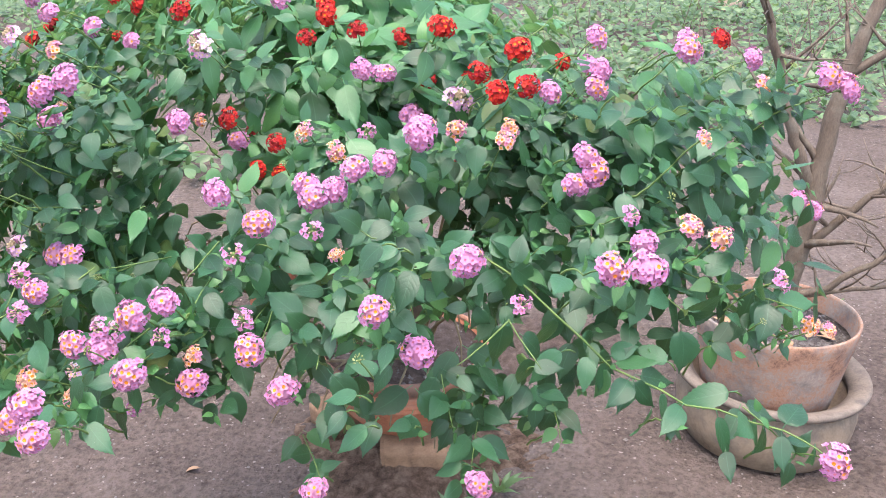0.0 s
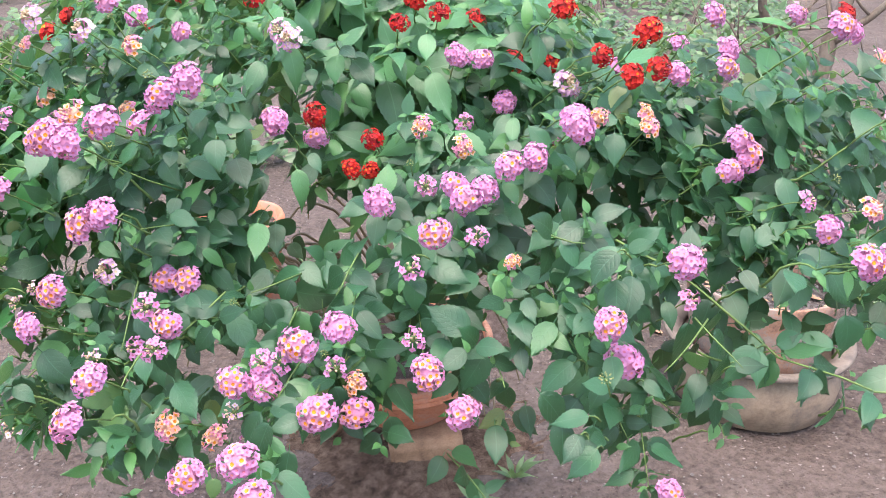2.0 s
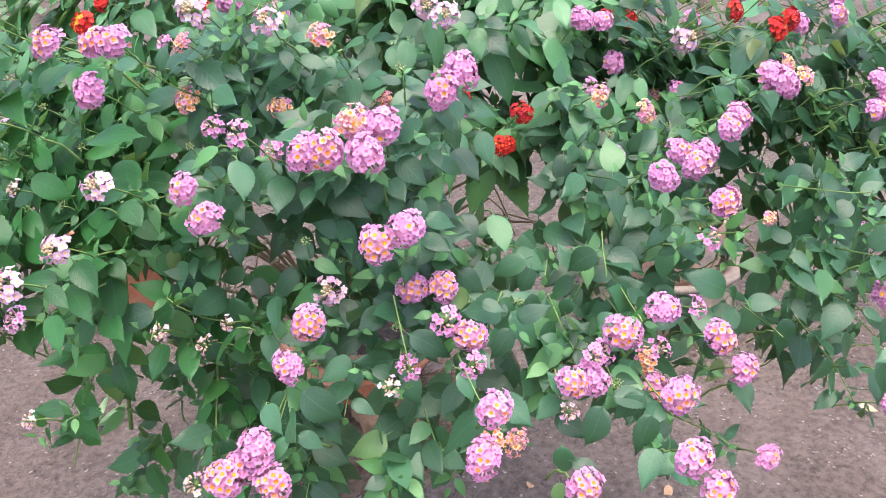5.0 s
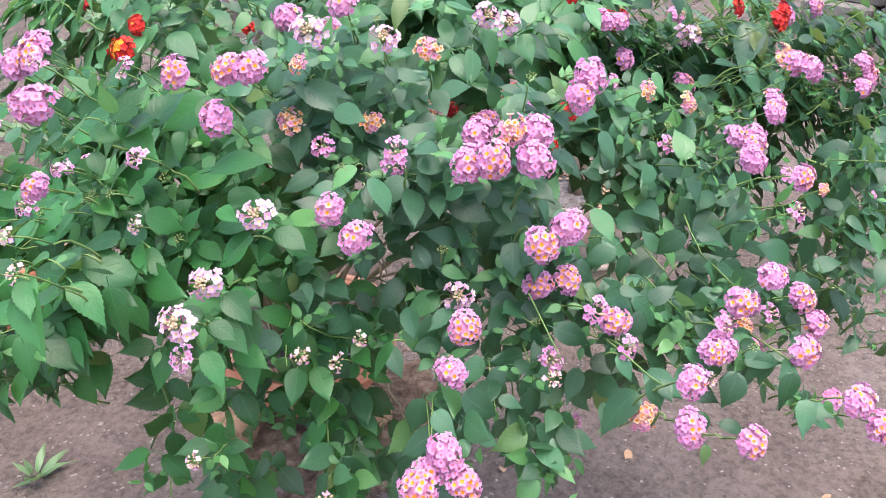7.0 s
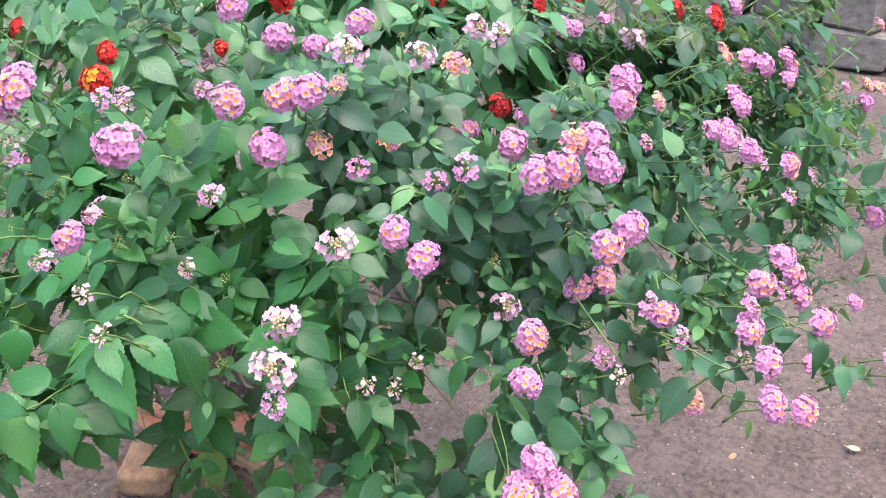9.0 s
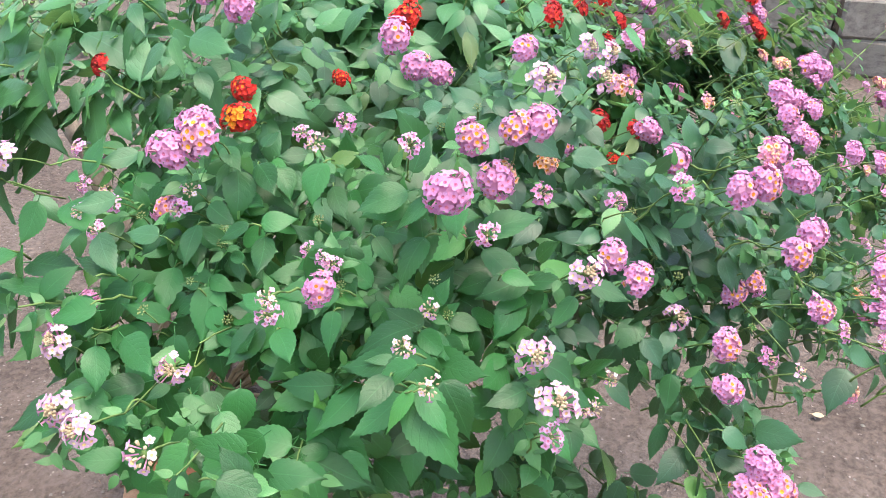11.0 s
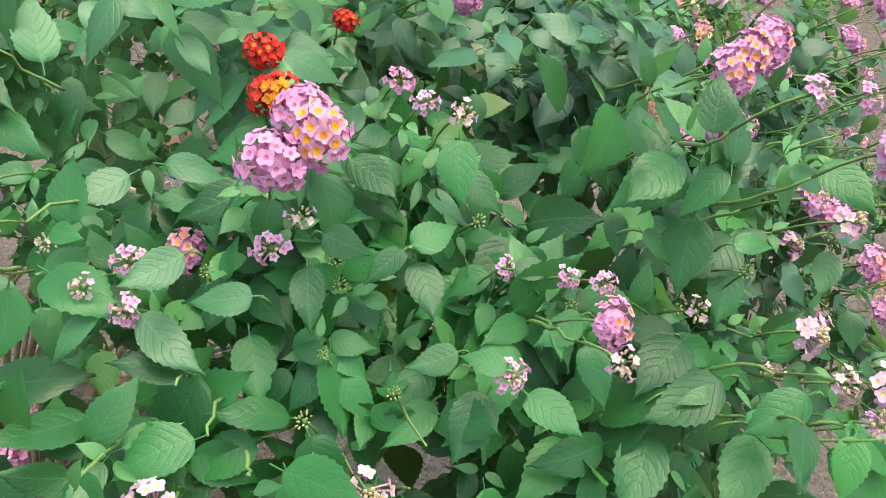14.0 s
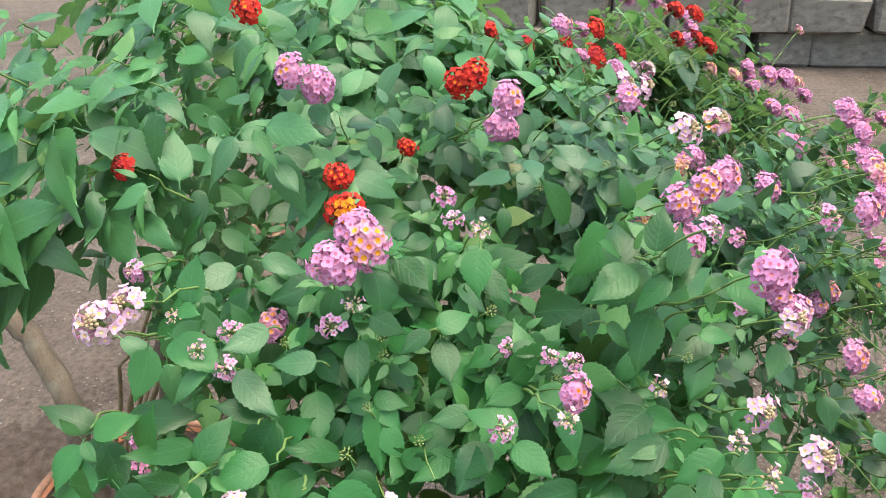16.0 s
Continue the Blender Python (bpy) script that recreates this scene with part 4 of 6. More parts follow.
pink = Bush("pink_lantana", (PAN[0] + 0.03, PAN[1], PAN[2] + 0.13), "sprawling lantana bush with mauve-pink flower heads, growing in a clay pan", BROAD, BROAD_INNER, BROAD_MESH, LEAF_STUFF, 1, 0.032)
pale = Bush("pale_lantana", (PAN[0] - 0.06, PAN[1] - 0.03, PAN[2] + 0.13), "lantana bush with pale pink and white flower heads and large leaves", BROAD, BROAD_INNER, PALE_MESH, LEAF_PALE_STUFF, 2, 0.038)
red = Bush("red_lantana", (PAN[0] + 0.02, PAN[1] + 0.06, PAN[2] + 0.13), "taller lantana bush with red and orange flower heads and long leaves", LONG, LONG_INNER, LONG_MESH, LEAF_LONG_STUFF, 3, 0.064)

pink.head("y", -0.552, 0.849, 1.048)
pink.head("p", -0.540, 0.835, 1.050)
pink.head("y", -0.540, 0.651, 0.796)
pink.head("p", -0.521, 1.139, 1.107, 1.05)
pink.head("s", -0.528, 1.287, 0.938)
pink.head("p", -0.525, 0.660, 0.793)
pink.head("p", -0.517, 0.782, 0.952)
pink.head("p", -0.514, 0.653, 0.811)
pink.head("y", -0.509, 0.637, 0.790)
pink.head("p", -0.507, 0.764, 0.935)
pink.head("p", -0.497, 1.128, 1.091, 1.05)
pink.head("o", -0.489, 0.859, 1.038, 0.70)
pink.head("o", -0.488, 0.881, 0.988)
pink.head("s", -0.479, 0.749, 0.998, 0.90)
pink.head("w", -0.479, 0.856, 1.062)
pink.head("p", -0.478, 0.690, 0.842)
pink.head("s", -0.478, 1.036, 0.999)
pink.head("p", -0.478, 0.985, 1.079, 1.05)
pink.head("s", -0.475, 0.855, 0.970)
pink.head("y", -0.457, 0.698, 0.867)
pink.head("p", -0.445, 0.711, 0.992)
pink.head("s", -0.442, 0.804, 0.961)
pink.head("y", -0.435, 0.695, 0.997)
pink.head("w", -0.431, 0.828, 1.055)
pink.head("w", -0.425, 0.745, 0.862)
pink.head("p", -0.423, 0.897, 1.069)
pink.head("p", -0.421, 0.997, 1.041)
pink.head("b", -0.416, 0.644, 0.834)
pink.head("p", -0.416, 0.675, 0.999)
pink.head("o", -0.415, 0.701, 1.012)
pink.head("o", -0.415, 0.874, 0.972)
pink.head("y", -0.414, 0.665, 0.937)
pink.head("p", -0.404, 0.533, 0.853)
pink.head("p", -0.396, 0.657, 0.948)
pink.head("p", -0.393, 0.696, 1.008)
pink.head("s", -0.391, 0.671, 0.825)
pink.head("o", -0.390, 0.825, 1.041)
pink.head("p", -0.389, 0.546, 0.876)
pink.head("p", -0.383, 0.772, 0.984)
pink.head("p", -0.377, 0.997, 1.024)
pink.head("s", -0.371, 0.646, 0.874)
pink.head("y", -0.370, 0.708, 0.868)
pink.head("s", -0.363, 0.619, 0.852)
pink.head("o", -0.360, 0.601, 0.795)
pink.head("y", -0.357, 0.637, 0.863)
pink.head("s", -0.351, 1.198, 0.973)
pink.head("y", -0.349, 0.696, 0.871)
pink.head("p", -0.348, 0.697, 1.026)
pink.head("y", -0.333, 0.523, 0.809)
pink.head("p", -0.329, 0.705, 1.035)
pink.head("o", -0.328, 0.615, 0.772)
pink.head("s", -0.316, 0.703, 0.700)
pink.head("b", -0.306, 0.582, 0.816)
pink.head("y", -0.304, 0.582, 0.842)
pink.head("p", -0.290, 0.477, 0.853)
pink.head("o", -0.288, 0.944, 0.941, 0.80)
pink.head("p", -0.283, 0.587, 0.835)
pink.head("s", -0.283, 0.590, 0.851)
pink.head("y", -0.282, 0.462, 0.836)
pink.head("p", -0.275, 0.821, 0.969)
pink.head("s", -0.270, 0.597, 0.847)
pink.head("w", -0.266, 0.892, 1.038)
pink.head("w", -0.257, 0.873, 1.033)
pink.head("y", -0.257, 0.591, 0.863)
pink.head("y", -0.244, 0.539, 0.838)
pink.head("p", -0.239, 0.918, 0.923)
pink.head("o", -0.237, 0.935, 0.918, 0.80)
pink.head("s", -0.230, 0.582, 0.847)
pink.head("p", -0.226, 0.586, 0.879)
pink.head("o", -0.216, 0.609, 0.815)
pink.head("y", -0.216, 0.596, 0.795)
pink.head("p", -0.190, 0.641, 0.951)
pink.head("p", -0.186, 0.958, 1.078)
pink.head("s", -0.170, 0.607, 0.911)
pink.head("s", -0.169, 0.610, 0.849)
pink.head("y", -0.161, 0.587, 0.832)
pink.head("y", -0.150, 0.615, 0.933)
pink.head("s", -0.139, 0.764, 0.917)
pink.head("o", -0.139, 0.793, 0.965)
pink.head("p", -0.135, 0.581, 0.797)
pink.head("p", -0.123, 0.698, 0.941)
pink.head("p", -0.116, 0.683, 0.932)
pink.head("s", -0.112, 0.651, 0.914)
pink.head("p", -0.110, 0.560, 0.712)
pink.head("o", -0.105, 0.768, 0.951)
pink.head("p", -0.098, 0.695, 0.937)
pink.head("o", -0.090, 0.625, 0.902, 0.65)
pink.head("p", -0.087, 0.898, 1.009)
pink.head("s", -0.084, 0.882, 0.942)
pink.head("p", -0.078, 0.690, 0.959)
pink.head("p", -0.063, 0.896, 1.005)
pink.head("p", -0.052, 0.706, 0.959)
pink.head("y", -0.049, 0.513, 0.906)
pink.head("p", -0.034, 0.907, 0.956)
pink.head("p", -0.021, 0.552, 0.851)
pink.head("p", -0.020, 0.691, 0.987)
pink.head("p", -0.017, 0.710, 0.989)
pink.head("o", 0.011, 0.891, 0.917, 0.80)
pink.head("o", 0.014, 0.745, 0.980)
pink.head("p", 0.016, 0.857, 0.929)
pink.head("w", 0.016, 0.854, 0.986)
pink.head("p", 0.020, 0.554, 0.928)
pink.head("w", 0.021, 0.870, 0.980)
pink.head("p", 0.031, 0.553, 0.722)
pink.head("o", 0.059, 0.739, 0.971)
pink.head("o", 0.066, 0.768, 0.975)
pink.head("s", 0.070, 0.645, 0.846)
pink.head("p", 0.100, 0.940, 0.982)
pink.head("p", 0.107, 0.798, 1.004)
pink.head("y", 0.116, 0.499, 0.945)
pink.head("p", 0.123, 0.701, 0.940)
pink.head("p", 0.131, 0.710, 0.964)
pink.head("y", 0.141, 0.705, 0.949)
pink.head("p", 0.141, 0.503, 0.945)
pink.head("y", 0.152, 0.789, 1.009)
pink.head("p", 0.156, 0.800, 1.025)
pink.head("p", 0.159, 0.843, 1.050)
pink.head("s", 0.160, 0.644, 0.930)
pink.head("p", 0.168, 0.618, 0.915)
pink.head("p", 0.170, 0.944, 1.005)
pink.head("o", 0.208, 0.628, 0.926, 1.10)
pink.head("o", 0.210, 0.633, 1.000, 0.75)
pink.head("y", 0.219, 0.727, 1.056)
pink.head("o", 0.230, 0.619, 0.921, 1.15)
pink.head("p", 0.259, 0.867, 1.045)
pink.head("y", 0.297, 0.500, 0.785)
pink.head("s", 0.298, 0.648, 0.868)
pink.head("o", 0.324, 0.815, 1.007)
pink.head("y", 0.328, 0.686, 1.040)
pink.head("p", 0.333, 0.876, 1.023)
pink.head("o", 0.345, 0.672, 0.810)
pink.head("p", 0.346, 0.686, 1.030)
pink.head("o", 0.363, 0.672, 0.806, 0.70)
pink.head("p", 0.400, 0.858, 0.872)
pink.head("p", 0.421, 0.862, 0.857)
pink.spray(-0.556, 0.796, 0.824)
pink.spray(-0.544, 0.772, 0.708)
pink.spray(-0.544, 0.969, 0.677)
pink.spray(-0.535, 0.932, 0.689)
pink.spray(-0.523, 0.784, 0.810)
pink.spray(-0.521, 0.816, 0.709)
pink.spray(-0.519, 0.778, 0.688)
pink.spray(-0.501, 0.855, 0.652)
pink.spray(-0.499, 0.847, 0.698)
pink.spray(-0.495, 0.865, 0.652)
pink.spray(-0.488, 0.647, 0.803)
pink.spray(-0.487, 0.811, 0.691)
pink.spray(-0.428, 0.795, 0.842)
pink.spray(-0.414, 0.645, 0.733)
pink.spray(-0.413, 0.662, 0.733)
pink.spray(-0.398, 0.698, 0.731)
pink.spray(-0.371, 0.652, 0.742)
pink.spray(-0.335, 0.752, 0.880)
pink.spray(-0.254, 0.537, 0.827)
pink.spray(-0.248, 0.925, 0.864)
pink.spray(-0.241, 0.736, 0.856)
pink.spray(-0.228, 0.598, 0.773)
pink.spray(-0.211, 0.884, 1.027)
pink.spray(-0.198, 0.595, 0.764)
pink.spray(-0.136, 1.057, 0.921)
pink.spray(-0.132, 0.624, 0.817)
pink.spray(-0.104, 0.579, 0.819)
pink.spray(-0.090, 0.969, 1.011)
pink.spray(-0.066, 0.487, 0.837)
pink.spray(-0.022, 0.555, 0.771)
pink.spray(0.079, 0.565, 0.827)
pink.spray(0.103, 0.856, 0.963)
pink.spray(0.120, 0.660, 0.824)
pink.spray(0.154, 0.627, 0.794)
pink.spray(0.185, 0.550, 0.780)
pink.spray(0.188, 0.648, 0.800)
pink.spray(0.245, 0.630, 0.807)
pink.spray(0.041, 0.634, 0.756)
pink.spray(0.086, 0.587, 0.777)
pink.spray(0.010, 0.606, 0.738)
pink.spray(0.042, 0.630, 0.700)
pink.spray(0.133, 0.676, 0.738)
pink.spray(0.033, 0.702, 0.699)
pink.spray(0.087, 0.669, 0.706)
pink.spray(0.018, 0.657, 0.712)
pink.spray(0.056, 0.730, 0.766)
pink.spray(0.083, 0.700, 0.688)
pink.spray(0.108, 0.622, 0.715)
pink.spray(0.135, 0.721, 0.714)
pink.spray(-0.012, 0.761, 0.849)
pink.spray(-0.134, 0.785, 0.765)
pink.spray(-0.059, 0.817, 0.808)
pink.spray(-0.106, 0.828, 0.799)
pink.spray(-0.070, 0.826, 0.749)
pink.spray(-0.004, 0.878, 0.728)
pink.spray(-0.055, 0.880, 0.794)
pink.spray(0.003, 0.808, 0.758)
pink.spray(-0.046, 0.873, 0.792)
pink.spray(-0.063, 0.744, 0.842)
pink.spray(-0.016, 0.728, 0.792)
pink.spray(-0.025, 0.755, 0.827)
pink.spray(0.066, 0.888, 0.745)
pink.spray(0.032, 0.779, 0.809)
pink.spray(0.115, 0.902, 0.778)
pink.spray(0.148, 0.913, 0.757)
pink.spray(0.065, 0.871, 0.813)
pink.spray(0.033, 0.841, 0.815)
pink.spray(0.002, 0.888, 1.036)
pink.spray(0.036, 0.958, 1.024)
pink.spray(0.071, 0.962, 1.017)
pink.spray(0.045, 1.033, 1.006)
pink.spray(0.084, 0.961, 1.026)
pink.spray(0.006, 0.976, 1.043)
pink.spray(0.005, 0.864, 1.051)
pink.spray(-0.010, 0.950, 1.001)
pink.spray(0.038, 0.748, 0.980)
pink.spray(0.077, 0.853, 0.998)
pink.spray(0.131, 0.826, 0.978)
pink.spray(-0.015, 0.894, 1.022)
pink.spray(0.128, 0.912, 0.997)
pink.spray(0.160, 0.727, 1.011)
pink.spray(0.055, 0.834, 1.001)
pink.spray(0.096, 0.759, 0.985)
pink.spray(0.045, 0.951, 0.942)
pink.spray(0.150, 0.883, 0.887)
pink.spray(0.054, 1.003, 0.950)
pink.spray(0.160, 0.870, 0.879)
pink.spray(0.222, 0.843, 0.895)
pink.spray(0.155, 0.959, 0.900)
pink.spray(0.129, 0.918, 0.886)
pink.spray(0.120, 0.982, 0.895)
pink.spray(0.049, 0.998, 0.920)
pink.spray(0.220, 0.808, 0.861)
pink.spray(0.214, 0.803, 0.883)
pink.spray(0.209, 0.968, 0.941)
pink.spray(0.226, 0.885, 0.847)
pink.spray(0.202, 0.874, 0.877)
pink.spray(-0.589, 0.902, 0.583, 0.040)
pink.spray(-0.556, 0.923, 0.568, 0.040)
pink.spray(-0.439, 0.805, 0.596, 0.040)
pink.spray(-0.460, 0.742, 0.689, 0.040)
pink.spray(-0.472, 0.816, 0.647, 0.040)
pink.spray(-0.467, 0.733, 0.650, 0.040)
pink.spray(-0.449, 0.761, 0.665, 0.040)
pale.head("w", -0.793, 1.025, 0.899)
pale.head("w", -0.782, 1.056, 0.896)
pale.head("w", -0.730, 1.121, 0.896)
pale.head("b", -0.722, 0.929, 0.981)
pale.head("b", -0.719, 0.825, 0.954)
pale.head("w", -0.716, 1.192, 1.012)
pale.head("b", -0.715, 0.843, 0.972)
pale.head("w", -0.711, 1.028, 0.891)
pale.head("w", -0.693, 1.188, 1.011)
pale.head("p", -0.685, 0.831, 1.054, 1.08)
pale.head("l", -0.679, 0.967, 0.936)
pale.head("p", -0.678, 0.924, 0.967, 0.82)
pale.head("l", -0.670, 0.863, 1.070, 0.80)
pale.head("l", -0.658, 0.928, 0.974, 0.68)
pale.head("l", -0.655, 1.151, 0.944)
pale.head("b", -0.653, 1.170, 0.955)
pale.head("b", -0.651, 0.765, 0.803)
pale.head("l", -0.647, 0.942, 0.969, 0.68)
pale.head("w", -0.642, 0.775, 0.910)
pale.head("l", -0.642, 0.777, 0.882)
pale.head("p", -0.641, 1.075, 1.021, 1.28)
pale.head("l", -0.635, 1.153, 0.959)
pale.head("b", -0.634, 1.067, 0.987)
pale.head("p", -0.632, 1.256, 0.817)
pale.head("y", -0.632, 1.057, 1.030, 1.28)
pale.head("l", -0.631, 1.085, 0.967)
pale.head("l", -0.629, 0.833, 1.005)
pale.head("b", -0.627, 0.874, 0.939)
pale.head("l", -0.627, 0.970, 0.960, 0.68)
pale.head("p", -0.624, 1.064, 1.036, 1.12)
pale.head("w", -0.608, 0.804, 0.915)
pale.head("y", -0.590, 1.145, 0.939)
pale.head("p", -0.586, 1.273, 0.811)
pale.head("y", -0.583, 0.867, 1.048)
pale.head("b", -0.580, 0.994, 1.019)
pale.head("b", -0.579, 1.227, 0.932)
pale.head("l", -0.577, 1.255, 0.968)
pale.head("w", -0.572, 0.785, 0.965)
pale.head("l", -0.568, 1.013, 1.020, 0.80)
pale.head("l", -0.566, 1.273, 0.925)
pale.head("p", -0.562, 0.858, 1.012)
pale.head("b", -0.550, 0.783, 0.838)
pale.head("b", -0.520, 0.783, 0.818)
pale.head("b", -0.500, 0.777, 0.834)
pale.spray(-0.796, 0.917, 0.865)
pale.spray(-0.783, 0.900, 0.898)
pale.spray(-0.734, 0.911, 0.869)
pale.spray(-0.732, 1.004, 0.756)
pale.spray(-0.728, 0.830, 0.956)
pale.spray(-0.710, 0.914, 0.843)
pale.spray(-0.705, 0.914, 0.848)
pale.spray(-0.700, 1.099, 0.857)
pale.spray(-0.695, 0.908, 0.892)
pale.spray(-0.689, 1.018, 0.732)
pale.spray(-0.681, 0.977, 0.820)
pale.spray(-0.672, 0.844, 0.904)
pale.spray(-0.643, 1.004, 0.745)
pale.spray(-0.635, 1.019, 0.765)
pale.spray(-0.618, 0.936, 0.716)
pale.spray(-0.613, 0.955, 0.731)
pale.spray(-0.783, 1.069, 0.874, 0.040)
pale.spray(-0.785, 1.067, 0.860, 0.040)
pale.spray(-0.706, 1.149, 0.831, 0.040)
pale.spray(-0.704, 1.139, 0.840, 0.040)
pale.spray(-0.747, 1.120, 0.800, 0.040)
pale.spray(-0.735, 1.046, 0.803, 0.040)
pale.spray(-0.690, 1.074, 0.845, 0.040)
pale.spray(-0.769, 1.044, 0.859, 0.040)
pale.spray(-0.773, 1.019, 0.851, 0.040)
pale.spray(-0.683, 0.918, 0.886, 0.040)
pale.spray(-0.661, 0.956, 0.874, 0.040)
red.head("h", -0.544, 1.098, 1.012)
red.head("r", -0.522, 1.108, 1.029, 0.90)
red.head("d", -0.509, 1.292, 1.023)
red.head("r", -0.460, 1.193, 1.139)
red.head("r", -0.423, 1.077, 1.019, 0.60)
red.head("r", -0.393, 1.023, 1.077)
red.head("r", -0.378, 1.040, 1.063)
red.head("d", -0.289, 0.922, 1.070)
red.head("d", -0.238, 0.880, 0.958)
red.head("d", -0.237, 0.981, 0.918, 0.80)
red.head("r", -0.205, 0.860, 0.905, 0.75)
red.head("r", -0.184, 0.879, 0.897, 0.80)
red.head("d", -0.182, 0.856, 0.937)
red.head("d", -0.147, 0.896, 1.043)
red.head("r", -0.145, 1.039, 1.061)
red.head("r", -0.129, 0.923, 1.064)
red.head("d", -0.099, 0.958, 1.044)
red.head("d", -0.049, 1.004, 1.029)
red.head("d", -0.018, 0.943, 0.991)
red.head("r", 0.001, 0.828, 1.063)
red.head("r", 0.032, 0.969, 0.982)
red.head("d", 0.039, 0.818, 1.019)
red.head("r", 0.054, 0.776, 1.008)
red.head("r", 0.074, 0.796, 1.046)
red.head("d", 0.084, 0.788, 1.012)
red.head("r", 0.150, 1.012, 0.997)
red.head("d", 0.272, 0.805, 1.054)
red.spray(0.106, 1.202, 1.035, 0.06)
red.spray(0.181, 1.434, 0.996, 0.06)
red.spray(0.170, 1.303, 1.006, 0.06)
red.spray(0.100, 1.330, 0.981, 0.06)
red.spray(0.115, 1.419, 0.971, 0.06)
red.spray(0.100, 1.369, 0.994, 0.06)
red.spray(0.047, 1.439, 0.997, 0.06)
red.spray(0.089, 1.183, 1.009, 0.06)
red.spray(0.071, 1.184, 1.006, 0.06)
red.spray(0.107, 1.193, 1.001, 0.06)
red.spray(0.123, 1.357, 0.992, 0.06)
red.spray(0.069, 1.364, 0.971, 0.06)
red.spray(0.001, 1.370, 1.025, 0.06)
red.spray(0.183, 1.306, 1.016, 0.06)
red.spray(-0.239, 1.061, 1.129, 0.06)
red.spray(-0.255, 1.172, 1.080, 0.06)
red.spray(-0.253, 1.414, 1.132, 0.06)
red.spray(-0.213, 1.472, 1.072, 0.06)
red.spray(-0.201, 1.474, 1.113, 0.06)
red.spray(-0.277, 1.170, 1.090, 0.06)
red.spray(-0.210, 1.504, 1.113, 0.06)
red.spray(-0.281, 1.374, 1.120, 0.06)
red.spray(-0.156, 1.346, 1.096, 0.06)
red.spray(-0.164, 1.512, 1.129, 0.06)
red.spray(-0.240, 1.048, 1.072, 0.06)
red.spray(-0.281, 1.006, 1.085, 0.06)
red.spray(-0.196, 1.133, 1.072, 0.06)
red.spray(-0.273, 1.236, 1.125, 0.06)
red.spray(-0.238, 1.421, 1.134, 0.06)
red.spray(-0.374, 1.318, 1.106, 0.06)
red.spray(-0.114, 1.052, 1.070, 0.06)
red.spray(-0.202, 1.044, 1.071, 0.06)
red.spray(-0.369, 1.469, 1.107, 0.06)
red.spray(-0.265, 1.370, 1.095, 0.06)
red.spray(-0.244, 1.315, 1.071, 0.06)
red.spray(-0.172, 1.388, 1.111, 0.06)
red.spray(-0.290, 1.256, 1.093, 0.06)
red.spray(-0.207, 1.466, 1.093, 0.06)
red.spray(-0.197, 1.495, 1.070, 0.06)
red.spray(-0.340, 1.069, 1.102, 0.06)

pale.head("b", -0.802, 0.958, 0.915, 1.5)
pale.head("b", -0.547, 0.773, 0.690, 1.5)
pale.head("b", -0.764, 0.996, 0.785, 1.4)
# leaves that stand out singly
pale.blade_at(-0.567, 0.996, 0.999, (-0.76, -0.07, -0.65), 0.036, 179, 50)
pale.blade_at(-0.624, 1.060, 0.973, (-0.19, -0.95, -0.24), 0.027, -173, 53)
pale.blade_at(-0.619, 1.017, 0.965, (0.45, -0.82, 0.34), 0.028, -179, 52)
pale.blade_at(-0.628, 1.020, 0.968, (-0.58, 0.72, -0.39), 0.026, -176, 54)
pale.blade_at(-0.618, 1.015, 0.955, (-0.77, -0.32, -0.55), 0.033, -179, 55)
pale.blade_at(-0.631, 1.067, 0.958, (-0.80, -0.16, -0.57), 0.034, -170, 55)
pale.blade_at(-0.671, 0.978, 0.918, (-0.79, 0.41, -0.46), 0.037, 177, 60)
pale.blade_at(-0.679, 0.960, 0.926, (-0.58, -0.77, -0.26), 0.032, 170, 59)
pale.blade_at(-0.628, 1.101, 0.912, (-0.81, -0.23, -0.53), 0.041, -165, 58)
pale.blade_at(-0.643, 1.059, 0.905, (-0.72, 0.58, -0.37), 0.029, -169, 58)
pale.blade_at(-0.636, 1.056, 0.911, (-0.49, -0.79, -0.37), 0.024, -173, 58)
pale.blade_at(-0.644, 1.050, 0.900, (-0.61, -0.68, -0.41), 0.028, -173, 59)
pale.blade_at(-0.648, 1.058, 0.915, (0.20, 0.95, 0.24), 0.019, -169, 57)
pale.blade_at(-0.647, 1.059, 0.881, (-0.87, -0.03, -0.49), 0.033, -170, 61)
pale.blade_at(-0.645, 0.992, 0.921, (-0.30, 0.94, -0.18), 0.028, -179, 57)
pale.blade_at(-0.645, 1.004, 0.888, (-0.64, 0.68, -0.35), 0.036, -177, 60)
pale.blade_at(-0.667, 0.871, 0.930, (-0.32, 0.87, -0.37), 0.043, 161, 57)
pale.blade_at(-0.670, 0.900, 0.898, (-0.80, 0.35, -0.49), 0.045, 164, 61)
pale.blade_at(-0.689, 0.859, 0.917, (-0.72, 0.49, -0.50), 0.040, 156, 59)
pale.blade_at(-0.695, 0.845, 0.947, (-0.28, 0.87, -0.41), 0.033, 155, 57)
pale.blade_at(-0.718, 0.835, 0.947, (-0.77, 0.36, -0.53), 0.027, 149, 58)
pale.blade_at(-0.572, 0.793, 0.944, (-0.71, 0.33, -0.62), 0.028, 154, 51)
pale.blade_at(-0.617, 0.883, 0.986, (-0.75, 0.24, -0.62), 0.039, 163, 52)
pale.blade_at(-0.624, 0.876, 1.016, (-0.44, 0.71, -0.55), 0.031, 162, 49)
pale.blade_at(-0.611, 0.920, 0.984, (-0.79, -0.03, -0.61), 0.023, 168, 52)
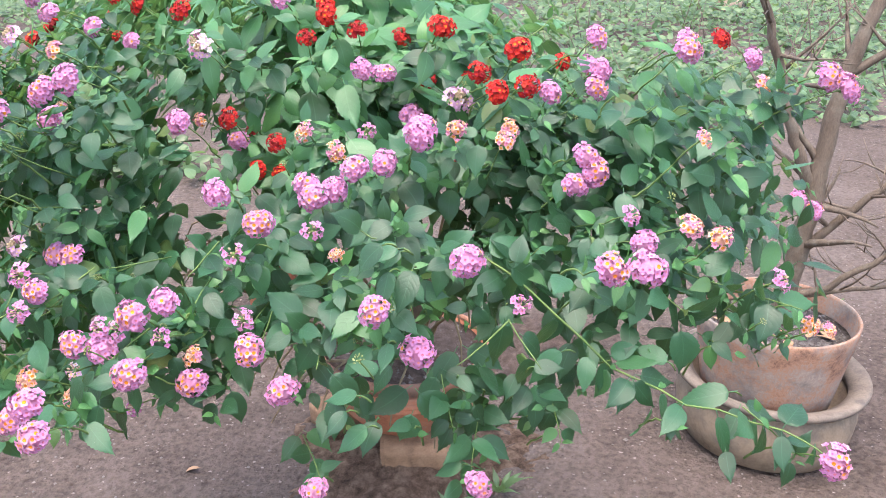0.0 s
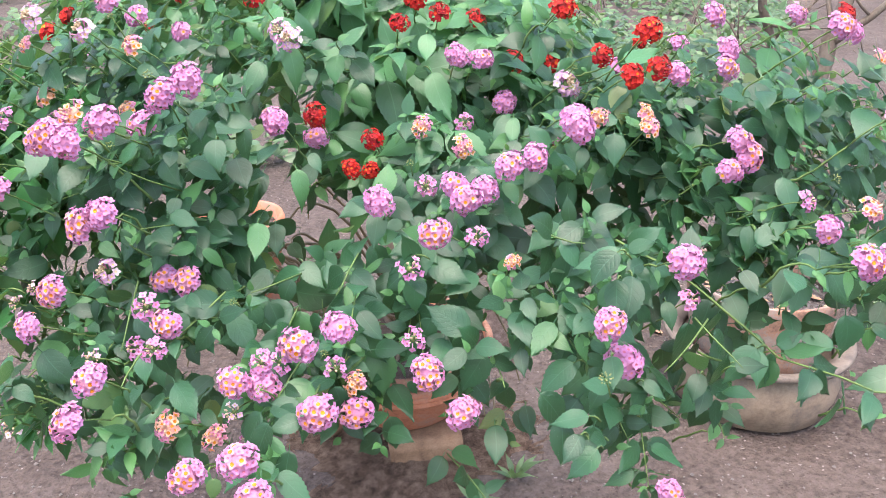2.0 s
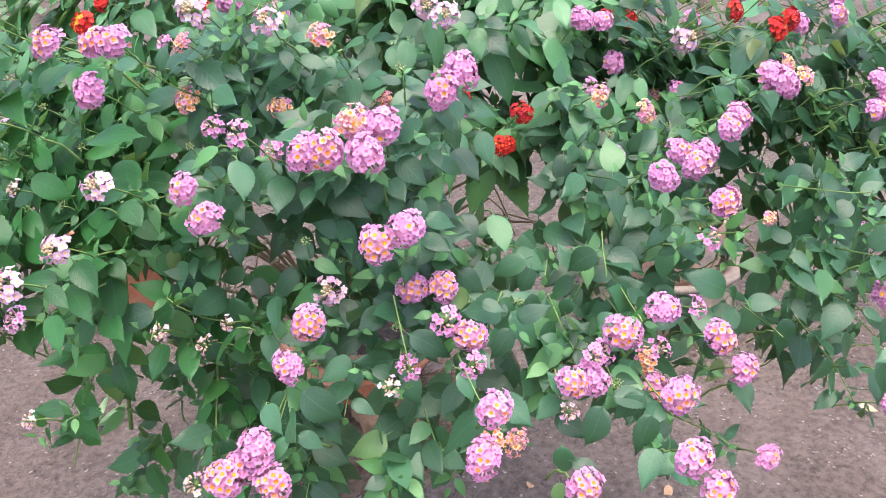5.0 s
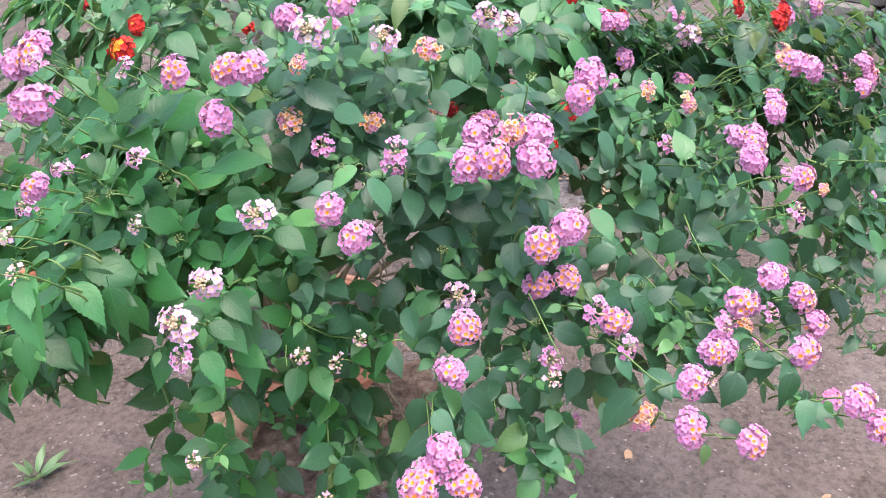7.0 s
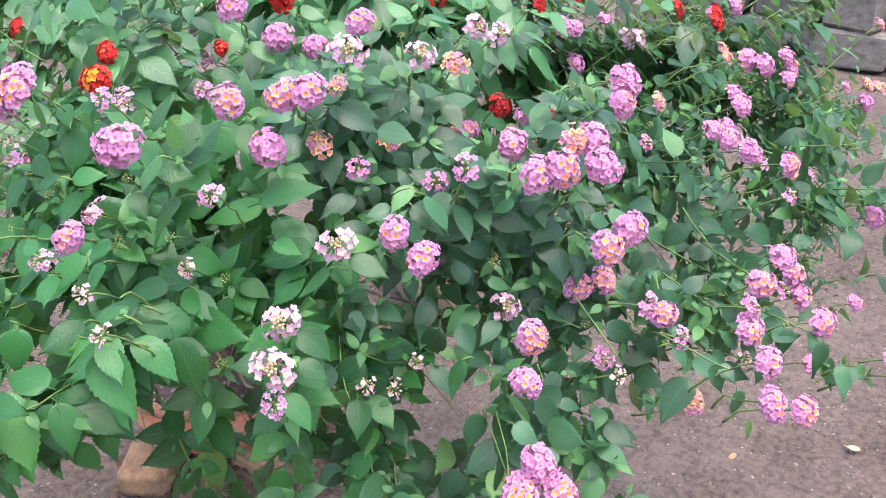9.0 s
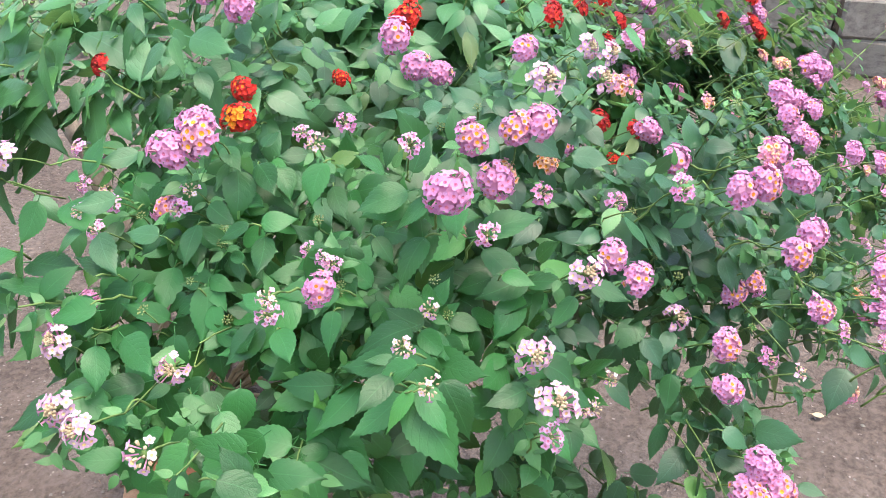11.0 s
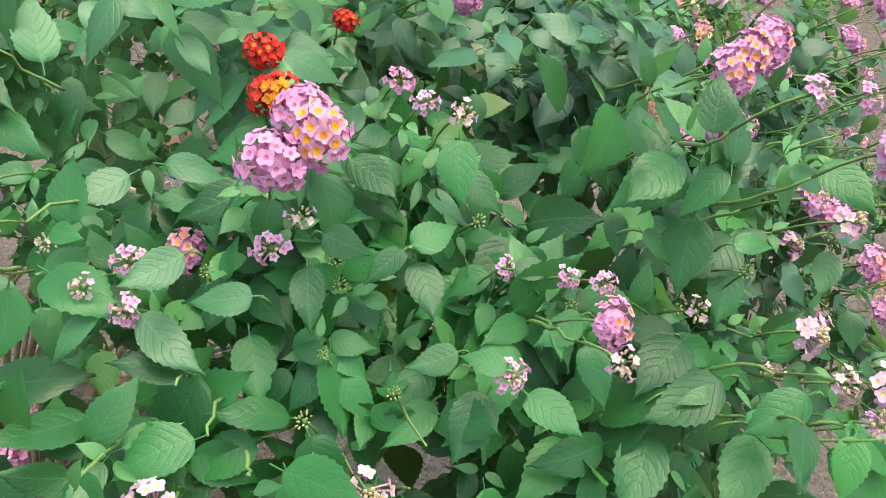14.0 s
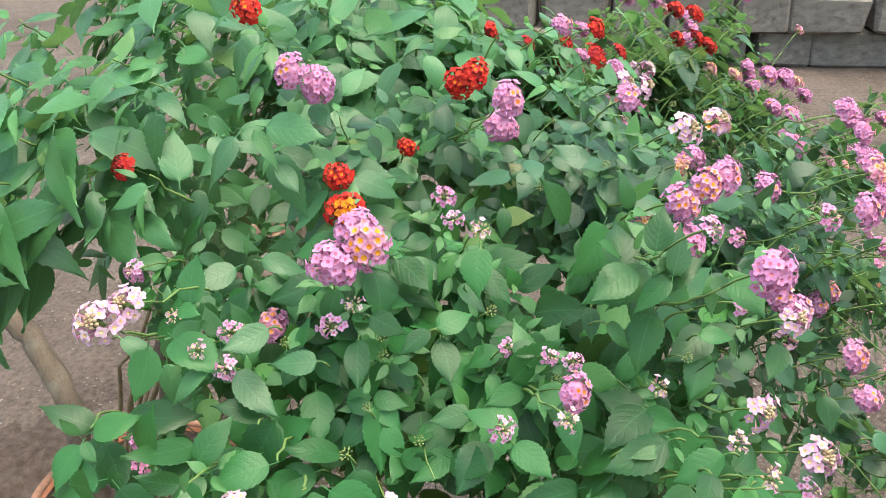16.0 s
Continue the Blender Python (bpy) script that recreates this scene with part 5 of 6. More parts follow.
red.blade_at(-0.660, 1.140, 0.946, (-0.41, -0.79, -0.44), 0.042, -160, 56)
red.blade_at(-0.650, 1.165, 0.942, (-0.75, 0.60, -0.28), 0.034, -153, 55)
red.blade_at(-0.659, 1.115, 0.980, (-0.60, 0.77, -0.22), 0.033, -159, 53)
pale.blade_at(-0.638, 1.175, 0.905, (-0.81, -0.22, -0.54), 0.027, -154, 57)
red.blade_at(-0.643, 1.229, 0.952, (-0.08, -0.91, -0.41), 0.034, -149, 53)
red.blade_at(-0.648, 1.090, 0.951, (-0.23, 0.97, 0.04), 0.032, -164, 55)
pale.blade_at(-0.526, 1.248, 0.924, (-0.09, -0.91, -0.40), 0.044, -154, 51)
red.blade_at(-0.515, 1.239, 0.953, (0.76, -0.48, 0.44), 0.018, -155, 48)
red.blade_at(-0.506, 1.244, 0.943, (-0.78, -0.05, -0.63), 0.018, -154, 49)
red.blade_at(-0.517, 1.233, 0.950, (0.15, -0.96, -0.23), 0.027, -156, 49)
red.blade_at(-0.439, 1.203, 0.984, (-0.73, -0.04, -0.68), 0.035, -160, 46)
red.blade_at(-0.489, 1.217, 1.044, (-0.65, -0.21, -0.73), 0.027, -157, 43)
red.blade_at(-0.466, 1.205, 1.039, (0.07, -0.96, -0.28), 0.029, -160, 42)
red.blade_at(-0.469, 1.248, 0.989, (-0.72, -0.12, -0.68), 0.040, -155, 46)
pale.blade_at(-0.668, 1.091, 0.877, (-0.61, 0.77, -0.19), 0.037, -162, 61)
pale.blade_at(-0.670, 1.072, 0.849, (-0.18, 0.98, 0.04), 0.031, -165, 62)
pale.blade_at(-0.643, 0.934, 0.945, (-0.43, 0.82, -0.37), 0.028, 171, 56)
pale.blade_at(-0.630, 0.967, 0.961, (0.00, -1.00, 0.09), 0.022, 173, 53)
pale.blade_at(-0.599, 0.978, 0.938, (-0.41, 0.86, -0.31), 0.026, 179, 54)
pale.blade_at(-0.681, 0.970, 0.941, (0.24, 0.96, 0.12), 0.023, 177, 57)
pale.blade_at(-0.653, 0.932, 0.935, (-0.83, -0.26, -0.49), 0.031, 168, 57)
pale.blade_at(-0.598, 0.877, 0.901, (-0.61, -0.76, -0.23), 0.031, 161, 56)
pale.blade_at(-0.469, 0.994, 0.977, (0.08, -0.99, 0.11), 0.030, 178, 47)
pale.blade_at(-0.573, 1.054, 0.989, (-0.46, -0.77, -0.44), 0.035, -175, 50)
pale.blade_at(-0.652, 0.847, 1.033, (-0.75, -0.52, -0.40), 0.030, 154, 48)
pale.blade_at(-0.544, 0.838, 0.929, (0.05, -0.95, 0.32), 0.031, 159, 51)
red.blade_at(-0.466, 1.232, 1.052, (-0.29, -0.74, -0.61), 0.029, -157, 42)
red.blade_at(-0.352, 1.168, 1.024, (-0.13, -0.92, -0.36), 0.055, -168, 42)
pale.blade_at(-0.630, 1.029, 0.935, (0.44, 0.82, 0.37), 0.020, -174, 55)
pale.blade_at(-0.618, 0.978, 0.932, (-0.79, 0.26, -0.55), 0.019, 177, 56)
pink.blade_at(-0.288, 0.727, 0.905, (-0.09, -0.75, -0.66), 0.036, -93, 49)
pink.blade_at(-0.472, 0.790, 0.963, (-0.13, -0.71, -0.69), 0.035, -76, 44)
pink.blade_at(-0.056, 0.565, 0.845, (-0.85, -0.25, -0.47), 0.037, -122, 55)
pink.blade_at(-0.091, 0.587, 0.847, (-0.06, -0.83, -0.55), 0.023, -119, 54)
pink.blade_at(-0.254, 0.742, 0.859, (0.56, -0.67, -0.49), 0.034, -98, 50)
pink.blade_at(-0.284, 0.743, 0.853, (-0.66, -0.57, -0.49), 0.035, -92, 51)
red.blade_at(-0.103, 0.932, 0.971, (0.22, -0.69, -0.69), 0.050, -106, 41)
red.blade_at(-0.121, 0.898, 1.029, (-0.08, -0.62, -0.78), 0.034, -105, 39)
red.blade_at(-0.149, 1.058, 1.001, (-0.61, -0.44, -0.66), 0.055, -100, 39)
pink.blade_at(-0.311, 0.708, 0.985, (0.04, -0.70, -0.72), 0.028, -91, 44)
pink.blade_at(-0.034, 0.599, 0.915, (-0.87, -0.12, -0.48), 0.027, -122, 49)
pink.blade_at(-0.039, 0.538, 0.925, (-0.32, -0.70, -0.63), 0.030, -127, 50)
pink.blade_at(0.096, 0.579, 0.835, (-0.82, -0.18, -0.54), 0.038, -134, 52)
pink.blade_at(0.063, 0.599, 0.802, (-0.50, -0.63, -0.60), 0.026, -131, 53)
pink.blade_at(-0.063, 0.505, 0.841, (-0.95, 0.22, -0.23), 0.028, -124, 56)
pink.blade_at(-0.070, 0.498, 0.832, (-0.68, -0.51, -0.52), 0.024, -126, 57)
pink.blade_at(-0.041, 0.531, 0.870, (-0.18, -0.81, -0.56), 0.026, -127, 54)
pink.blade_at(-0.070, 0.644, 0.754, (-0.07, -0.85, -0.52), 0.029, -118, 57)
pink.blade_at(-0.102, 0.619, 0.755, (-0.17, -0.84, -0.52), 0.035, -116, 58)
pink.blade_at(-0.371, 0.623, 0.847, (0.09, -0.82, -0.57), 0.024, -83, 55)
pink.blade_at(-0.484, 0.874, 1.016, (0.62, -0.43, -0.66), 0.025, -78, 39)
pink.blade_at(-0.043, 0.532, 0.948, (-0.73, -0.32, -0.60), 0.029, -125, 49)
pink.blade_at(-0.023, 0.551, 0.920, (-0.33, -0.72, -0.61), 0.036, -87, 49)
red.blade_at(-0.112, 0.927, 0.984, (0.30, -0.59, -0.75), 0.059, -83, 40)
red.blade_at(-0.259, 0.877, 0.901, (0.19, -0.66, -0.73), 0.043, -73, 43)
pink.blade_at(-0.271, 0.521, 0.806, (0.73, -0.44, -0.53), 0.033, -63, 54)
pink.blade_at(0.118, 0.674, 0.836, (0.06, -0.77, -0.63), 0.039, -100, 50)
pink.blade_at(0.129, 0.633, 0.799, (-0.23, -0.76, -0.61), 0.034, -101, 52)
pink.blade_at(0.199, 0.628, 0.797, (-0.84, 0.51, 0.20), 0.035, -106, 51)
pink.blade_at(0.225, 0.536, 0.769, (-0.03, -0.84, -0.54), 0.026, -113, 55)
pink.blade_at(0.244, 0.646, 0.807, (0.57, -0.72, -0.38), 0.025, -112, 50)
pink.blade_at(0.246, 0.599, 0.784, (-0.98, 0.10, -0.19), 0.047, -110, 53)
pink.blade_at(0.073, 0.567, 0.828, (0.99, -0.15, -0.01), 0.025, -98, 52)
pink.blade_at(-0.052, 0.531, 0.801, (-0.33, -0.79, -0.51), 0.029, -84, 56)
pink.blade_at(0.113, 0.722, 0.936, (-0.35, -0.62, -0.70), 0.025, -99, 44)
pink.blade_at(0.057, 0.692, 0.819, (0.07, -0.77, -0.64), 0.026, -95, 50)
red.blade_at(-0.208, 1.054, 0.960, (0.06, -0.64, -0.77), 0.044, -79, 39)
pale.blade_at(-0.557, 0.787, 0.947, (0.30, -0.88, -0.37), 0.030, -131, 51)
pale.blade_at(-0.621, 0.880, 0.915, (0.12, -0.84, -0.53), 0.032, -119, 52)
pale.blade_at(-0.680, 0.860, 0.916, (0.18, -0.84, -0.51), 0.040, -114, 54)
pale.blade_at(-0.710, 0.835, 0.945, (-0.26, -0.76, -0.59), 0.032, -110, 53)
pale.blade_at(-0.662, 0.888, 0.919, (0.64, -0.71, -0.28), 0.048, -116, 52)
pale.blade_at(-0.596, 0.803, 0.901, (0.22, -0.88, -0.41), 0.032, -126, 55)
pale.blade_at(-0.546, 0.798, 0.817, (-0.64, -0.56, -0.52), 0.032, -130, 58)
pale.blade_at(-0.530, 0.800, 0.808, (-0.16, -0.87, -0.47), 0.034, -132, 58)
pale.blade_at(-0.617, 0.780, 0.898, (0.38, -0.87, -0.33), 0.024, -126, 56)
pale.blade_at(-0.619, 0.793, 0.868, (-0.10, -0.87, -0.49), 0.032, -124, 58)
pink.blade_at(-0.418, 0.777, 0.844, (-0.89, 0.31, -0.35), 0.038, -140, 54)
pink.blade_at(-0.429, 0.748, 0.849, (-0.89, 0.09, -0.45), 0.028, -142, 55)
pink.blade_at(-0.358, 0.702, 0.817, (-0.85, -0.06, -0.53), 0.031, -150, 55)
pink.blade_at(-0.359, 0.610, 0.814, (-0.86, 0.14, -0.49), 0.044, -158, 57)
pink.blade_at(-0.196, 0.665, 0.833, (-0.81, 0.27, -0.53), 0.040, -159, 51)
pink.blade_at(-0.481, 0.855, 0.948, (-0.90, 0.28, -0.32), 0.035, -130, 48)
pink.blade_at(-0.484, 0.794, 0.974, (-0.85, 0.01, -0.53), 0.027, -134, 48)
pale.blade_at(-0.701, 0.922, 0.850, (0.37, -0.82, -0.44), 0.046, -109, 56)
pink.blade_at(-0.163, 0.658, 0.897, (-0.77, 0.22, -0.60), 0.029, -161, 48)
pink.blade_at(-0.366, 0.669, 0.736, (0.37, -0.93, -0.04), 0.028, -155, 59)
pink.blade_at(-0.495, 0.689, 0.815, (0.06, -0.95, -0.30), 0.026, -145, 60)
pink.blade_at(-0.488, 0.824, 0.691, (0.35, -0.91, -0.23), 0.031, -134, 61)
pink.blade_at(0.071, 0.820, 0.995, (-0.51, -0.43, -0.75), 0.055, -157, 40)
red.blade_at(-0.295, 0.907, 1.002, (-0.07, -0.79, -0.61), 0.038, -140, 43)
pale.blade_at(-0.562, 0.992, 0.979, (-0.43, -0.68, -0.60), 0.031, -160, 47)
pale.blade_at(-0.478, 0.989, 0.991, (-0.69, -0.06, -0.72), 0.025, -163, 44)
pale.blade_at(-0.552, 0.839, 0.922, (-0.77, 0.22, -0.60), 0.040, 179, 53)
pale.blade_at(-0.572, 0.846, 0.946, (-0.01, -1.00, 0.04), 0.025, 177, 50)
pale.blade_at(-0.537, 0.869, 0.921, (-0.48, 0.82, -0.33), 0.031, -175, 51)
pale.blade_at(-0.716, 1.026, 0.882, (-0.88, 0.43, -0.22), 0.019, -139, 60)
pale.blade_at(-0.689, 1.128, 0.860, (-0.37, -0.77, -0.53), 0.032, -132, 57)
pale.blade_at(-0.654, 1.043, 0.837, (-0.30, -0.86, -0.41), 0.033, -147, 60)
pale.blade_at(-0.500, 0.733, 0.856, (-0.81, -0.05, -0.59), 0.030, 166, 53)
pale.blade_at(-0.621, 0.882, 0.920, (0.07, 0.98, 0.16), 0.033, -171, 54)
pale.blade_at(-0.625, 0.882, 0.918, (-0.38, -0.88, -0.30), 0.026, -176, 55)
pink.blade_at(-0.398, 0.777, 0.904, (-0.00, -0.73, -0.69), 0.034, -74, 45)
pink.blade_at(-0.351, 0.729, 0.931, (-0.27, -0.72, -0.64), 0.022, -77, 45)
red.blade_at(-0.259, 0.907, 1.022, (0.20, -0.61, -0.77), 0.049, -86, 39)
red.blade_at(-0.284, 0.893, 1.008, (-0.50, -0.59, -0.64), 0.040, -83, 39)
pink.blade_at(0.048, 0.802, 0.992, (-0.07, -0.66, -0.75), 0.039, -108, 41)
red.blade_at(-0.036, 0.866, 0.948, (-0.11, -0.66, -0.74), 0.032, -101, 42)
pink.blade_at(-0.033, 0.550, 0.938, (-0.98, 0.09, -0.17), 0.034, -106, 48)
pink.blade_at(0.090, 0.607, 0.889, (0.20, -0.81, -0.55), 0.024, -118, 48)
pink.blade_at(0.136, 0.654, 0.802, (0.11, -0.83, -0.55), 0.026, -119, 51)
pink.blade_at(0.118, 0.693, 0.815, (-0.02, -0.80, -0.60), 0.034, -116, 50)
pink.blade_at(0.057, 0.665, 0.834, (-0.03, -0.79, -0.62), 0.027, -113, 50)
pink.blade_at(0.186, 0.560, 0.789, (-0.16, -0.81, -0.56), 0.024, -127, 53)
pink.blade_at(0.017, 0.602, 0.706, (-0.96, -0.08, -0.26), 0.029, -110, 57)
pink.blade_at(-0.056, 0.503, 0.815, (-0.84, -0.38, -0.39), 0.029, -106, 57)
pink.blade_at(0.013, 0.594, 0.803, (0.63, -0.71, -0.31), 0.023, -112, 54)
pale.blade_at(-0.546, 0.837, 0.935, (-0.77, 0.63, -0.11), 0.041, -137, 50)
pale.blade_at(-0.712, 0.853, 0.947, (-0.95, 0.18, -0.26), 0.030, -121, 52)
pale.blade_at(-0.705, 1.019, 0.870, (-0.54, -0.59, -0.60), 0.028, -115, 52)
pale.blade_at(-0.792, 0.914, 0.909, (0.36, -0.82, -0.45), 0.032, -112, 54)
pale.blade_at(-0.708, 0.928, 0.851, (0.31, -0.86, -0.40), 0.042, -121, 55)
pink.blade_at(-0.466, 0.789, 0.807, (-0.21, -0.87, -0.44), 0.032, -148, 55)
pink.blade_at(-0.220, 0.705, 0.834, (-0.40, -0.76, -0.52), 0.028, -163, 49)
pink.blade_at(-0.477, 0.874, 1.014, (0.30, -0.89, -0.34), 0.038, -142, 44)
pink.blade_at(-0.468, 0.717, 0.765, (-0.87, 0.30, -0.39), 0.040, -152, 58)
pink.blade_at(-0.377, 0.670, 0.750, (-0.06, -0.97, -0.23), 0.035, -162, 57)
pale.blade_at(-0.490, 0.706, 0.758, (-0.70, -0.51, -0.50), 0.031, -154, 59)
pink.blade_at(-0.468, 0.807, 0.949, (0.04, -0.91, -0.41), 0.035, -147, 48)
pale.blade_at(-0.634, 0.910, 0.987, (-0.16, -0.75, -0.64), 0.022, -127, 47)

# the tall back of the red-flowered plant
back = random.Random(5)
for i in range(46):
    x, y = back.uniform(-0.56, 0.06), back.uniform(1.0, 1.36)
    red.spray(x, y, 1.0 + 0.06 * (y - 1.0) / 0.3 + back.uniform(-0.05, 0.05), 0.066)
for i in range(34):
    t = back.random()
    x, y = -0.50 + 0.5 * t + back.uniform(-0.06, 0.06), 1.46 - 0.45 * t + back.uniform(-0.1, 0.1)
    red.spray(x, y, 1.11 - 0.05 * t + back.uniform(-0.07, 0.06), 0.062)
for i in range(9):
    x = back.uniform(-0.70, -0.52)
    red.spray(x, 1.46 + 0.55 * (x + 0.60) + back.uniform(-0.12, 0.03), back.uniform(0.93, 1.06), 0.068)
# the low outer side of the pale plant
for i in range(12):
    x = back.uniform(-0.76, -0.66)
    pale.spray(x, back.uniform(1.0, 1.24), 0.905 + back.uniform(-0.05, 0.03), 0.042)

# low shoots that hang under the crown
pale.stalk([(-0.545, 1.02, 0.84), (-0.556, 1.0, 0.78), (-0.563, 0.988, 0.735), (-0.572, 0.976, 0.69), (-0.579, 0.966, 0.663), (-0.584, 0.955, 0.625)], 0.0018, 0.0024)
pale.trailing([(-0.57, 1.0, 0.86), (-0.582, 0.975, 0.713), (-0.578, 0.921, 0.633), (-0.60, 0.88, 0.60)], 0.033, 0.03, False)
pale.trailing([(-0.62, 1.0, 0.88), (-0.607, 0.94, 0.709), (-0.64, 0.89, 0.65)], 0.032, 0.032)
pale.trailing([(-0.48, 0.88, 0.84), (-0.517, 0.812, 0.71), (-0.525, 0.775, 0.66)], 0.033, 0.028)
pink.trailing([(-0.41, 0.72, 0.85), (-0.42, 0.645, 0.737), (-0.40, 0.62, 0.70)], 0.030, 0.026, False)
pink.trailing([(0.04, 0.66, 0.82), (0.027, 0.624, 0.77), (0.022, 0.597, 0.736), (0.018, 0.57, 0.71)], 0.028, 0.026, False)
for x, y, z in ((-0.660, 0.880, 0.703), (-0.604, 0.879, 0.622), (-0.537, 0.964, 0.56), (-0.578, 0.921, 0.633), (-0.582, 0.975, 0.713), (-0.547, 0.773, 0.683), (-0.486, 0.807, 0.686), (-0.702, 1.009, 0.749),
                (-0.517, 0.812, 0.710), (-0.496, 0.865, 0.708), (-0.506, 0.914, 0.675), (-0.525, 0.775, 0.671), (-0.723, 0.914, 0.863), (-0.699, 0.907, 0.845), (-0.764, 0.996, 0.780), (-0.531, 0.791, 0.721),
                (-0.712, 1.011, 0.864), (-0.795, 0.941, 0.903), (-0.788, 0.913, 0.898), (-0.453, 0.871, 0.662), (-0.514, 0.902, 0.671), (-0.536, 0.916, 0.683), (-0.60, 0.99, 0.66), (-0.66, 1.05, 0.70)):
    pale.spray(x, y, z, 0.034)
for x, y, z in ((-0.420, 0.645, 0.737), (-0.372, 0.653, 0.741), (-0.44, 0.68, 0.79), (-0.36, 0.66, 0.70), (-0.30, 0.66, 0.76), (-0.09, 0.62, 0.735)):
    pink.spray(x, y, z, 0.030)
# long shoots that hang out over the bowl and the open earth
pink.trailing([(0.02, 0.70, 0.88), (0.08, 0.66, 0.85), (0.15, 0.63, 0.79), (0.20, 0.57, 0.79), (0.26, 0.52, 0.80), (0.295, 0.503, 0.782)], 0.036, 0.022)
pink.trailing([(0.2, 0.80, 0.97), (0.27, 0.73, 0.93), (0.31, 0.69, 0.89), (0.36, 0.67, 0.82)], 0.036, 0.022, False)
pink.trailing([(0.2, 0.86, 0.98), (0.28, 0.84, 0.95), (0.36, 0.83, 0.91), (0.41, 0.85, 0.87)], 0.036, 0.022, False)

for x, y, z in ((0.30, 0.72, 0.90), (0.34, 0.74, 0.87), (0.26, 0.70, 0.87), (0.38, 0.80, 0.90), (0.33, 0.80, 0.93), (0.22, 0.68, 0.85), (0.17, 0.66, 0.83), (0.36, 0.86, 0.95), (0.39, 0.87, 0.91), (0.29, 0.76, 0.95), (0.31, 0.67, 0.84), (0.13, 0.62, 0.86)):
    pink.spray(x, y, z, 0.036)
# the tall plant's shoots over the back of the pan
back_rnd = random.Random(77)
for k in range(18):
    red.spray(-0.34 + 0.027 * k + back_rnd.uniform(-0.03, 0.03), 1.36 + 0.075 * (k % 4) + back_rnd.uniform(-0.03, 0.03), back_rnd.uniform(0.84, 1.02), back_rnd.uniform(0.05, 0.07))
# leafy tips over the far flank
pink.spray(0.195, 0.753, 0.997, 0.040)
pink.spray(0.228, 0.727, 1.002, 0.042)
pink.spray(0.263, 0.698, 1.007, 0.040)
pink.spray(0.251, 0.703, 0.972, 0.036)
pink.spray(0.255, 0.673, 0.967, 0.036)
pink.spray(0.127, 0.755, 0.932, 0.036)
pink.spray(0.170, 0.703, 0.903, 0.038)
pink.spray(0.217, 0.676, 0.908, 0.036)
pink.spray(0.243, 0.639, 0.867, 0.036)
pink.spray(0.148, 0.659, 0.865, 0.040)
pink.spray(0.211, 0.625, 0.845, 0.036)
pink.spray(0.244, 0.596, 0.824, 0.034)
pink.spray(0.096, 0.803, 0.932, 0.036)
pink.spray(0.114, 0.908, 0.984, 0.036)
pink.spray(0.112, 0.871, 0.985, 0.040)
pink.spray(0.114, 0.793, 0.906, 0.036)
pink.spray(0.214, 0.774, 0.963, 0.040)
pink.spray(0.271, 0.733, 0.925, 0.036)
pink.spray(0.304, 0.615, 0.855, 0.034)
pink.spray(0.237, 0.820, 0.962, 0.040)
pink.spray(0.021, 0.795, 0.909, 0.036)
pink.spray(0.087, 0.925, 0.936, 0.036)
pink.blade_at(0.062, 0.814, 0.997, (-0.74, -0.35, -0.58), 0.065, -150, 35)
pink.fill(700, (0.005, 0.07), (-0.005, 0.03), 0.031, True)
pink.fill(360, (0.06, 0.20), (0.015, 0.08), 0.042, False)
pale.fill(170, (0.015, 0.08), (0.0, 0.04), 0.036, True)
pale.fill(190, (0.07, 0.24), (0.03, 0.11), 0.044, False)
red.fill(150, (-0.02, 0.06), (0.0, 0.06), 0.064, True, 0.3)
red.fill(110, (0.06, 0.35), (0.0, 0.14), 0.066, False, 0.3)
pink.trunk([(0.0, 0.0, -0.02), (0.01, -0.02, 0.10), (0.0, -0.06, 0.25), (-0.03, -0.10, 0.43)], 0.017, 0.011)
red.trunk([(-0.044, 0.02, -0.03), (-0.042, 0.022, 0.05), (-0.03, 0.035, 0.235), (0.0, 0.095, 0.34), (-0.005, 0.15, 0.40), (-0.02, 0.20, 0.55)], 0.023, 0.014)
for bush, n in ((pink, 18), (pale, 13), (red, 9)):
    bush.branches(n)
    bush.build()

# ---------------------------------------------------------------- beyond the bushes


def back_pot(name, at, r, h, mat, label):
    """A plain tapered pot with a thick rolled rim, filled with soil."""
    pot = thing(name, at, label, "flower pot")
    prof = [(0.02, 0.0), (r * 0.68, 0.0), (r * 0.72, 0.01), (r * 0.93, h * 0.82), (r, h * 0.84), (r * 1.02, h * 0.95), (r * 0.98, h), (r * 0.9, h * 0.99), (r * 0.86, h * 0.8), (0.02, h * 0.5)]
    v, f = lathe(prof, 56, 0.006, 4)
    put("body", mesh_from("body", v, f, [mat]), pot)
    v, f = lathe([(0.02, h * 0.6), (r * 0.6, h * 0.7), (r * 0.87, h * 0.88), (r * 0.5, h * 0.9), (0.01, h * 0.92)], 40, 0.02, 7)
    put("soil", mesh_from("soil", v, f, [SOIL]), pot, None, "dark soil with small pebbles")


back_pot("flower_pot", (-0.50, 2.28, 0.0), 0.13, 0.31, TERRACOTTA, "plain terracotta pot behind the lantana bushes")


